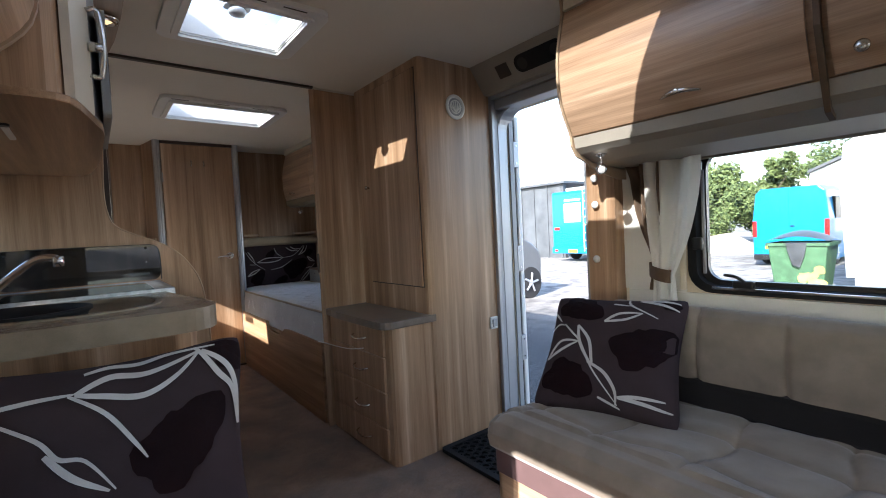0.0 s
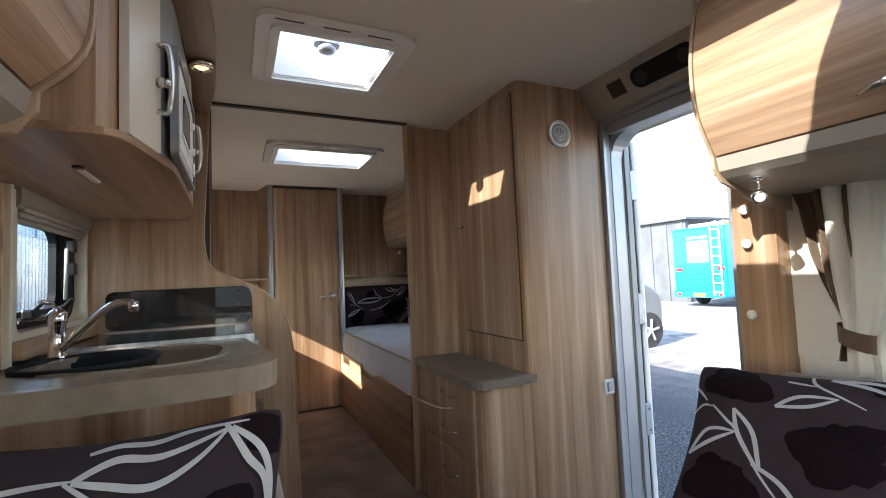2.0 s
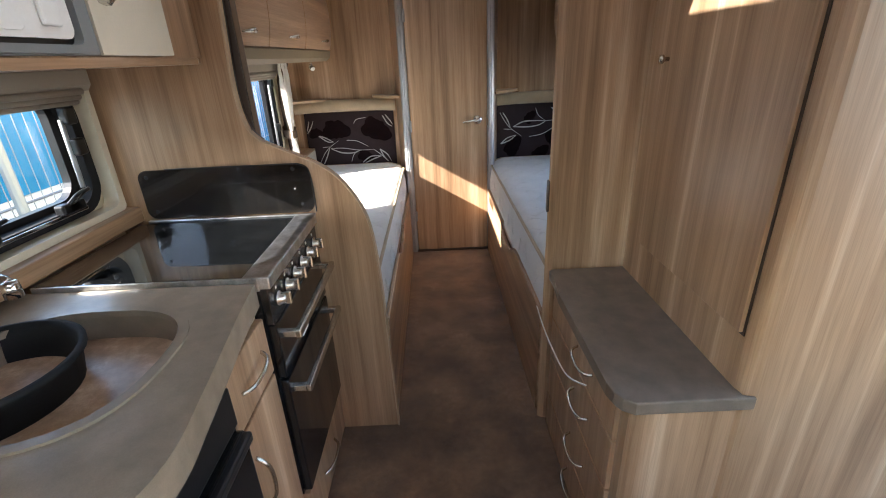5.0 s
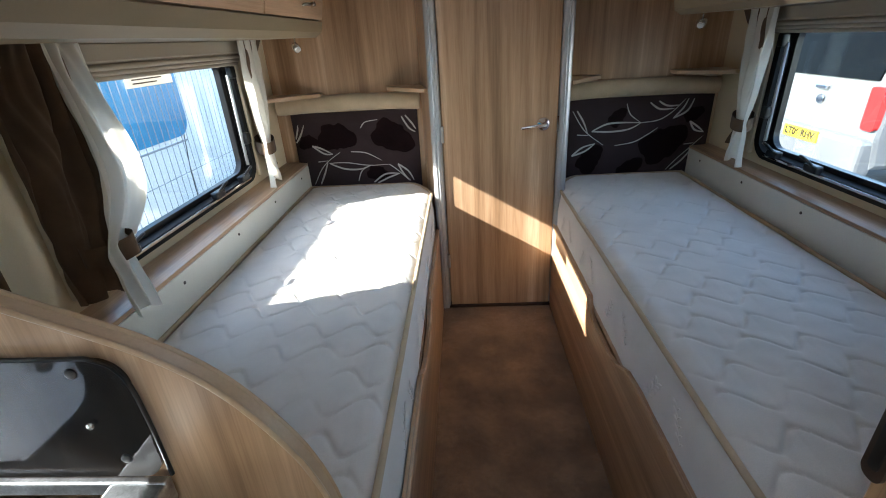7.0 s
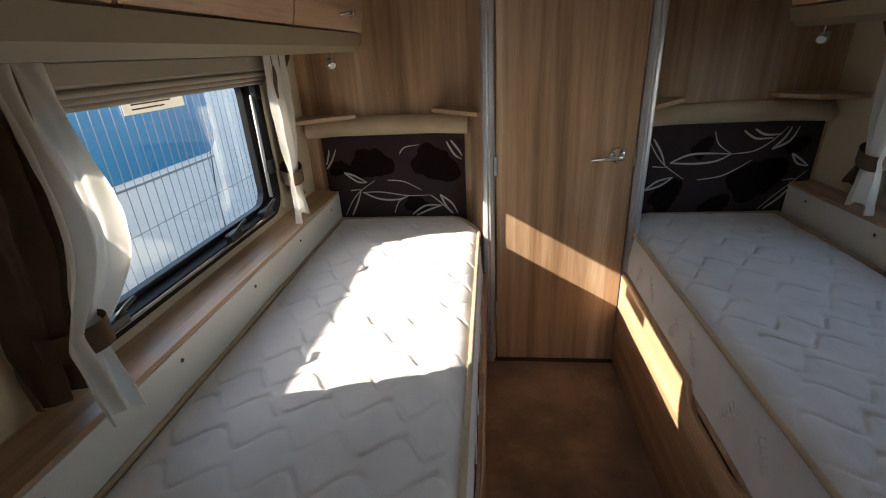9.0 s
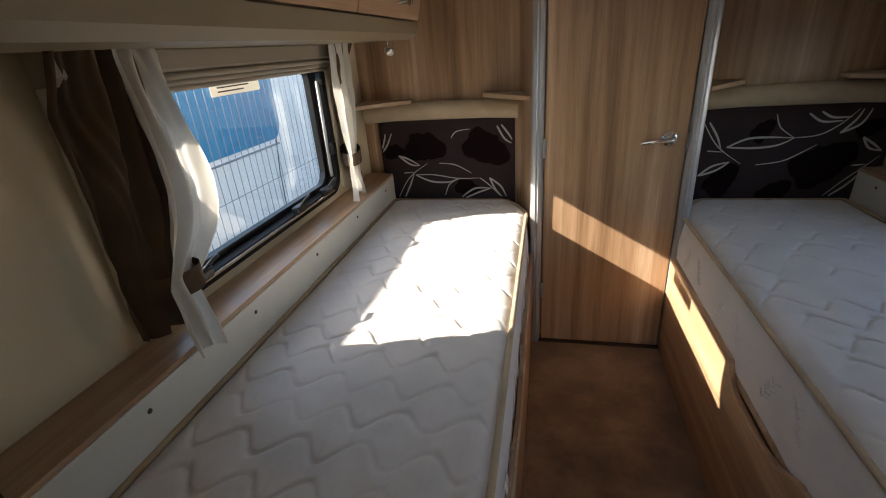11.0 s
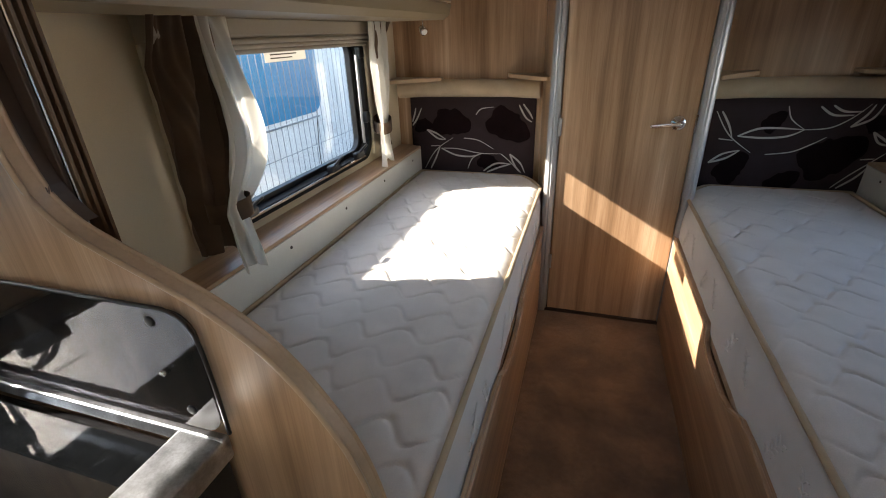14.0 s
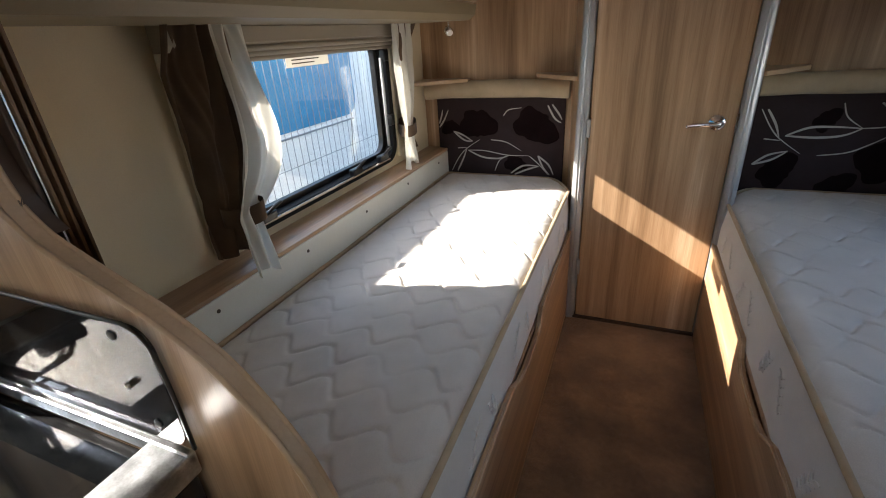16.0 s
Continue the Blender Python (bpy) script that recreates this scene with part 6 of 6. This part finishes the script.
part("ladder_rail", tube([(X0 - 0.10, 8.44, 0.42), (X0 - 0.10, 8.44, 2.7), (X0 + 0.2, 8.44, 2.75)], 0.022, 8), "white_paint", ld)
for q in range(8):
    part("rung", tube([(X0 - 0.10, 8.44, 0.52 + q * 0.28), (X0 - 0.10, 8.78, 0.52 + q * 0.28)], 0.018, 8), "white_paint", ld)
for y in (8.50, 10.40):
    wheel(mh, (X0 + 1.3, y, 0.335), 0.33, (0, -1 if y < 9 else 1, 0))
    wheel(mh, (X0 + 4.6, y, 0.335), 0.33, (0, -1 if y < 9 else 1, 0))

mh.location, mh.scale = (1.25, 2.75, -0.36), (1.068, 0.9, 1.08)

# blue panel van
vn = thing("panel_van", "bright blue panel van parked with its back to the window", "van")
VX = 18.6
o = [(6.15, -0.02), (6.15, 1.2), (6.08, 2.05), (5.95, 2.2), (4.62, 2.2), (4.48, 2.05), (4.4, 1.2), (4.4, -0.02)]
part("body", prism(o, "x", VX, VX + 4.6, 0.04), "blue_paint", vn)
part("door_seam", box(VX - 0.006, VX + 0.01, 5.265, 5.285, 0.1, 2.15), "blue_dark", vn)
part("rear_bumper", box(VX - 0.08, VX + 0.02, 4.45, 6.12, -0.02, 0.16, 0.03), "black", vn)
part("handle", box(VX - 0.03, VX, 5.15, 5.25, 1.0, 1.04, 0.005), "black", vn)
part("number_plate", box(VX - 0.012, VX + 0.004, 5.35, 5.85, 0.32, 0.44), "yellow_plate", vn)
for y in (6.10, 4.45):
    part("tail_lamp", box(VX - 0.015, VX + 0.05, y - 0.05, y + 0.05, 0.7, 1.2, 0.01), "red_lens", vn)
part("side_window", box(VX + 0.6, VX + 2.6, 4.385, 4.47, 1.2, 1.85, 0.01), "darkglass", vn)
for x in (VX + 0.9, VX + 3.8):
    wheel(vn, (x, 4.52, 0.12), 0.33, (0, -1, 0))
    wheel(vn, (x, 6.03, 0.12), 0.33, (0, 1, 0))

vn.location, vn.scale = (-2.6, -0.9, -0.15), (1.0, 1.0, 0.92)

# wheeled waste container
bn = thing("waste_container", "battered green waste container with dark domed lid", "waste container")
bx, by0, by1 = 12.6, 2.75, 3.86
bm = bmesh.new()
lo = [bm.verts.new(p) for p in ((bx + 0.08, by0 + 0.1, -0.18), (bx + 0.9, by0 + 0.1, -0.18), (bx + 0.9, by1 - 0.1, -0.18), (bx + 0.08, by1 - 0.1, -0.18))]
hi = [bm.verts.new(p) for p in ((bx, by0, 0.82), (bx + 1.0, by0, 0.82), (bx + 1.0, by1, 0.82), (bx, by1, 0.82))]
bm.faces.new(lo), bm.faces.new(hi)
for q in range(4):
    bm.faces.new((lo[q], lo[(q + 1) % 4], hi[(q + 1) % 4], hi[q]))
bmesh.ops.bevel(bm, geom=bm.edges[:], offset=0.03, segments=2, profile=0.5, affect="EDGES")
part("tub", bm, "bin_green", bn)
part("rim", add_ring(bmesh.new(), rounded(bx - 0.04, bx + 1.04, by0 - 0.04, by1 + 0.04, 0.06), rounded(bx + 0.03, bx + 0.97, by0 + 0.03, by1 - 0.03, 0.04), "z", 0.78, 0.85), "bin_green", bn)
part("lid", grid(14, 14, lambda u, v: (bx - 0.03 + 1.06 * u, by0 - 0.03 + (by1 - by0 + 0.06) * v, 0.85 + 0.27 * math.sin(math.pi * min(1, max(0, 0.08 + 0.84 * v))) * (0.35 + 0.65 * math.sin(math.pi * (0.1 + 0.8 * u))))), "bin_lid", bn, smooth=True)
part("lid_arm", prism([(by0 + 0.35, 0.86), (by0 + 0.75, 0.86), (by0 + 0.62, 0.35), (by0 + 0.48, 0.3), (by0 + 0.4, 0.55)], "x", bx - 0.06, bx - 0.02), "bin_lid", bn)
rb = random.Random(3)
for q in range(8):
    y, z = by0 + 0.12 + rb.random() * 0.55, -0.08 + rb.random() * 0.4
    r = 0.06 + 0.10 * rb.random()
    xs = bx + 0.08 * (1 - (z + 0.18)) - 0.008
    pts = [(y + r * (0.6 + 0.6 * rb.random()) * math.cos(a * 0.7), z + r * (0.5 + 0.6 * rb.random()) * math.sin(a * 0.7)) for a in range(9)]
    part("paint_patch", prism(pts, "x", xs - 0.012, xs + 0.02), "bin_yellow", bn)
for y in (by0 + 0.2, by1 - 0.2):
    for x in (bx + 0.2, bx + 0.8):
        part("castor", lathe([(0.08, -0.025), (0.09, 0), (0.08, 0.025)], (x, y, -0.20), (0, 1, 0), 14), "tyre", bn)

bn.location, bn.scale = (0.56, 0.244, -0.112), (0.82, 0.82, 0.82)

# white caravan next to it
wc = thing("white_caravan", "white touring caravan parked alongside in the sun", "caravan")
part("body", prism([(2.32, 0.05), (2.38, 1.6), (2.34, 2.35), (2.15, 2.5), (-3.6, 2.5), (-3.9, 1.6), (-3.7, 0.05)], "x", 10.9, 13.0, 0.05), "white_paint", wc)
part("door", box(10.88, 10.905, 1.05, 1.80, 0.15, 2.05, 0.02), "white_paint", wc)
part("window", box(10.86, 10.90, 1.25, 1.62, 1.15, 1.75, 0.04), "darkglass", wc)
part("trim_line", box(10.885, 10.905, -3.5, 2.3, 0.95, 0.99, 0.004), "grey", wc)
part("trim_line", box(10.885, 10.905, -3.5, 2.3, 0.72, 0.75, 0.004), "grey", wc)
part("skirt", box(10.92, 12.9, -3.5, 2.2, -0.1, 0.06, 0.01), "grey", wc)
wheel(wc, (11.0, -0.8, 0.03), 0.3, (-1, 0, 0))

wc.location = (0.0, -0.05, -0.08)

# corrugated roof and dark steel sheds
rf = thing("open_store", "low store with a corrugated roof behind the caravan", "shed")
part("roof", grid(60, 2, lambda u, v: (14.2 + 2.5 * v, 2.6 - 9 * u, 2.95 + 0.03 * math.sin(u * 260) - 0.1 * v)), "corrugated", rf)
part("fascia", box(14.2, 14.25, -6.4, 2.6, 2.55, 2.92), "corrugated", rf)
part("wall", box(14.6, 16.8, -6.3, 2.4, -0.36, 2.7), "corrugated", rf)
sh = thing("steel_shed", "long dark grey steel shed across the yard", "shed")
part("wall", box(17.4, 17.6, 13.0, 26.0, -0.36, 3.0), "corrugated", sh)
for q in range(16):
    part("rib", box(17.36, 17.40, 13.1 + q * 0.78, 13.18 + q * 0.78, -0.36, 2.95), "corrugated", sh)
part("roof_edge", box(17.2, 20.0, 12.8, 26.2, 3.0, 3.1), "corrugated", sh)
gs = thing("pitched_warehouse", "grey pitched-roof warehouse far across the yard", "warehouse")
part("wall", prism([(-2, -0.36), (-2, 4.2), (4.0, 6.8), (10.5, 4.2), (10.5, -0.36)], "x", 45, 60), "white_paint", gs)
part("roof", prism([(-2.3, 4.1), (4.0, 6.95), (10.8, 4.1), (10.8, 4.3), (4.0, 7.15), (-2.3, 4.3)], "x", 44.6, 60.2), "corrugated", gs)
for q in range(5):
    part("cladding_panel", box(44.96, 45.0, -1.5 + q * 2.4, 0.6 + q * 2.4, 2.2, 3.9), "grey", gs)
part("sign_board", box(44.9, 44.97, 1.5, 9.0, 1.2, 2.1), "black", gs)


# trees and hedge
def leafy(name, label, base, height, spread, n, mat, size, seed, trunk_h, category="tree", trunk_r=0.12):
    t = thing(name, label, category)
    r = random.Random(seed)
    b = Vector(base)
    limbs = bmesh.new()
    top = b + Vector((r.uniform(-0.3, 0.3), r.uniform(-0.3, 0.3), trunk_h + (height - trunk_h) * 0.5))
    pts = smooth_line([b - Vector((0, 0, 0.1)), b + Vector((0.1, 0.05, trunk_h * 0.5)), top], 4)
    add_tube(limbs, pts, [trunk_r * (1 - 0.75 * q / (len(pts) - 1)) for q in range(len(pts))], 8)
    tips = []
    for q in range(9):
        a = q * 2.4 + r.random()
        st0 = pts[3 + q % (len(pts) - 4)] if len(pts) > 5 else pts[-1]
        tip = b + Vector((spread * math.cos(a) * r.uniform(0.4, 0.9), spread * math.sin(a) * r.uniform(0.4, 0.9), trunk_h + (height - trunk_h) * r.uniform(0.25, 0.95)))
        add_tube(limbs, smooth_line([st0, (st0 + tip) / 2 + Vector((0, 0, 0.15)), tip], 3), [trunk_r * 0.4 * (1 - 0.12 * k) for k in range(7)], 6)
        tips.append(tip)
    part("trunk", limbs, "bark", t)
    clumps = []
    for q in range(int(18 + spread * 8)):
        tip = tips[q % len(tips)]
        clumps.append((tip + Vector((r.gauss(0, spread * 0.28), r.gauss(0, spread * 0.28), r.gauss(0, (height - trunk_h) * 0.14))), r.uniform(0.16, 0.34) * spread))
    vs, fs = [], []
    for q in range(n):
        c, cr = clumps[q % len(clumps)]
        d = Vector((r.gauss(0, 1), r.gauss(0, 1), r.gauss(0, 1))).normalized() * cr * r.random() ** 0.4
        p = c + d
        if p.z < b.z + 0.1:
            p.z = b.z + 0.1 + r.random() * 0.4
        u = Vector((r.gauss(0, 1), r.gauss(0, 1), r.gauss(0, 1))).normalized()
        w = u.orthogonal().normalized()
        s = size * r.uniform(0.6, 1.3)
        k = len(vs)
        vs += [tuple(p - u * s), tuple(p + w * s * 0.45), tuple(p + u * s), tuple(p - w * s * 0.45)]
        fs.append((k, k + 1, k + 2, k + 3))
    me = bpy.data.meshes.new("crown")
    me.from_pydata(vs, [], fs)
    me.materials.append(M[mat])
    ob = new("crown", me)
    ob.parent = t
    return t


leafy("tree", "broad green tree behind the hedge", (27, 11.2, -0.35), 4.4, 2.8, 16000, "leaves", 0.15, 1, 1.2)
leafy("tree", "broad green tree behind the hedge", (29.5, 9.3, -0.35), 3.6, 2.2, 11000, "leaves", 0.13, 2, 1.0)
leafy("hedge_bush", "dense green bush along the yard edge", (23.5, 9.4, -0.35), 2.6, 1.7, 6000, "leaves", 0.10, 3, 0.3, "bush")
leafy("hedge_bush", "dense green bush along the yard edge", (24.5, 12.2, -0.35), 2.8, 1.8, 6000, "leaves", 0.10, 4, 0.3, "bush")
leafy("hedge_bush", "dense green bush along the yard edge", (25.0, 7.2, -0.35), 2.4, 1.6, 5000, "leaves", 0.10, 6, 0.3, "bush")
leafy("tree", "distant green tree beyond the warehouse", (64, 9.0, -0.35), 9.5, 5.0, 7000, "leaves", 0.3, 7, 2.0)
leafy("tree", "distant green tree beyond the warehouse", (66, 0.0, -0.35), 9.0, 5.0, 7000, "leaves", 0.3, 8, 2.0)
for q, (y, h) in enumerate(((14.2, 8.6), (15.5, 7.2), (16.8, 9.0), (13.0, 6.8))):
    leafy("tree", "tall slender pale-leaved tree behind the motorhome", (26 + q * 0.6, y, -0.35), h, 1.3, 3200, "dry_leaves", 0.09, 20 + q, 2.2, trunk_r=0.07)
rbm = grid(30, 12, lambda u, v: (20.5 + 3 * v, 6.5 + 9 * u, -0.37 + 1.0 * math.sin(math.pi * v) * (0.7 + 0.3 * noise.noise((u * 9, v * 4, 0))) * min(1, 6 * u, 6 * (1 - u))))
tagged(part("rubble_bank", rbm, "rubble"), "low bank of pale rubble at the yard edge", "rubble bank")


# silver estate car whose tail stands near the bedroom window
cr = thing("silver_car", "silver off-road car with dark rear glass and yellow plate", "car")
cx0, cy0, cy1 = 5.0, 6.86, 8.62
side = [(cx0, 0.05), (cx0 - 0.05, 0.35), (cx0, 0.86), (cx0 + 0.1, 1.25), (cx0 + 0.22, 1.48), (cx0 + 0.5, 1.54), (cx0 + 1.9, 1.52), (cx0 + 2.35, 1.05), (cx0 + 2.7, 0.92), (cx0 + 3.1, 0.78), (cx0 + 3.3, 0.62), (cx0 + 3.38, 0.4), (cx0 + 3.36, 0.05)]
part("body", prism(side, "y", cy0, cy1, 0.05), "silver_paint", cr)
part("rear_window", prism([(cx0 - 0.024, 0.84), (cx0 + 0.08, 1.25), (cx0 + 0.185, 1.44), (cx0 + 0.25, 1.44), (cx0 + 0.15, 1.25), (cx0 + 0.05, 0.84)], "y", cy0 + 0.18, cy1 - 0.18), "darkglass", cr)
part("rear_bumper", box(cx0 - 0.14, cx0 + 0.05, cy0 + 0.02, cy1 - 0.02, -0.02, 0.34, 0.05, 3), "silver_paint", cr)
pl = part("number_plate", box(cx0 - 0.158, cx0 - 0.141, 7.40, 7.92, 0.21, 0.33, 0.003), "yellow_plate", cr)
def plate_text(text, loc, size, parent, mat):
    cu = bpy.data.curves.new("plate_letters", "FONT")
    cu.body, cu.size, cu.extrude, cu.align_x, cu.align_y = text, size, 0.001, "CENTER", "CENTER"
    cu.offset = 0.005
    cu.materials.append(M[mat])
    ob = new("plate_letters", cu)
    ob.matrix_world = Matrix.Translation(loc) @ Matrix(((0, 0, -1, 0), (-1, 0, 0, 0), (0, 1, 0, 0), (0, 0, 0, 1)))
    ob.parent = parent
    return ob
plate_text("LT06 RHV", (cx0 - 0.160, 7.66, 0.27), 0.105, pl, "black")
for y in (cy0 + 0.09, cy1 - 0.09):
    part("tail_lamp", prism(rounded(y - 0.075, y + 0.075, 0.42, 0.80, 0.03), "x", cx0 - 0.075, cx0 - 0.02), "red_lens", cr)
part("tailgate_handle", box(cx0 - 0.06, cx0 - 0.03, 7.6, 7.75, 0.72, 0.76, 0.008), "chrome", cr)
part("emblem", lathe([(0.05, 0), (0.045, 0.008), (0.01, 0.01)], (cx0 - 0.04, 7.66, 0.62), (-1, 0, 0), 18), "chrome", cr)
part("side_glass", prism([(cx0 + 0.35, 0.95), (cx0 + 0.4, 1.4), (cx0 + 1.65, 1.4), (cx0 + 2.0, 1.0)], "y", cy0 - 0.008, cy0 + 0.05), "darkglass", cr)
for x in (cx0 + 0.7, cx0 + 2.98):
    wheel(cr, (x, cy0 + 0.08, -0.06), 0.35, (0, -1, 0))
    wheel(cr, (x, cy1 - 0.08, -0.06), 0.35, (0, 1, 0))

# wire fence panel and a blue and white vehicle on the kitchen side
fn = thing("wire_fence_panel", "galvanised wire mesh fence panel outside the windows", "fence panel")
for q in range(0, 90):
    y = 2.0 + q * 0.052
    part("upright_wire", box(-0.351, -0.348, y - 0.0008, y + 0.0008, -0.35, 1.55), "wire", fn)
for z in (-0.3, 0.25, 0.8, 1.5):
    part("cross_wire", box(-0.3475, -0.3445, 2.0, 6.7, z - 0.0015, z + 0.0015), "wire", fn)
for y in (2.0, 3.2, 6.7):
    part("post", tube([(-0.36, y, -0.45), (-0.36, y, 1.56)], 0.02, 10), "wire", fn)
bv = thing("blue_and_white_coach", "parked vehicle with blue upper side and white lower side", "vehicle")
part("lower_body", box(-3.4, -1.15, 0.5, 11.5, -0.15, 1.745, 0.03, 3), "white_paint", bv)
part("blue_band", prism(rounded(0.7, 6.46, 0.79, 1.70, 0.14), "x", -1.165, -1.14), "blue_dark", bv)
part("rear_blue_band", prism(rounded(7.25, 11.3, 0.30, 1.70, 0.10), "x", -1.165, -1.14), "blue_dark", bv)
part("swage_line", tube([(-1.147, 0.8, 0.745), (-1.147, 6.4, 0.745)], 0.008, 6), "silver_paint", bv)
part("door_seam", tube([(-1.147, 6.3, -0.1), (-1.147, 6.32, 0.5), (-1.147, 6.4, 0.95)], 0.004, 6), "black", bv)
for y in (1.8, 9.5):
    wheel(bv, (-1.26, y, -0.1), 0.34, (1, 0, 0))
lo = thing("blue_lorry", "tall sky-blue box lorry parked behind the coach", "lorry")
part("box_body", box(-6.2, -3.75, 4.0, 16.0, 0.45, 3.0, 0.06), "blue_paint", lo)
part("light_stripe", box(-3.755, -3.735, 4.2, 15.8, 1.93, 2.02, 0.004), "white_paint", lo)
for q in range(8):
    part("panel_rib", box(-3.752, -3.73, 4.6 + q * 1.5, 4.64 + q * 1.5, 0.6, 2.9, 0.004), "blue_dark", lo)
part("chassis", box(-6.0, -3.9, 4.2, 15.8, 0.1, 0.45), "black", lo)
for y in (5.4, 13.6):
    wheel(lo, (-3.95, y, 0.02), 0.46, (1, 0, 0), 0.26)
    wheel(lo, (-6.0, y, 0.02), 0.46, (-1, 0, 0), 0.26)
stk = thing("window_sticker", "cream notice sticker at the top of the window", "sticker")
part("paper", box(0.157, 0.1585, 4.06, 4.31, 1.318, 1.368), "sheer", stk)
for q in range(3):
    part("text_line", box(0.1586, 0.159, 4.09, 4.28 - 0.03 * q, 1.352 - 0.012 * q, 1.356 - 0.012 * q), "dark_trim", stk)
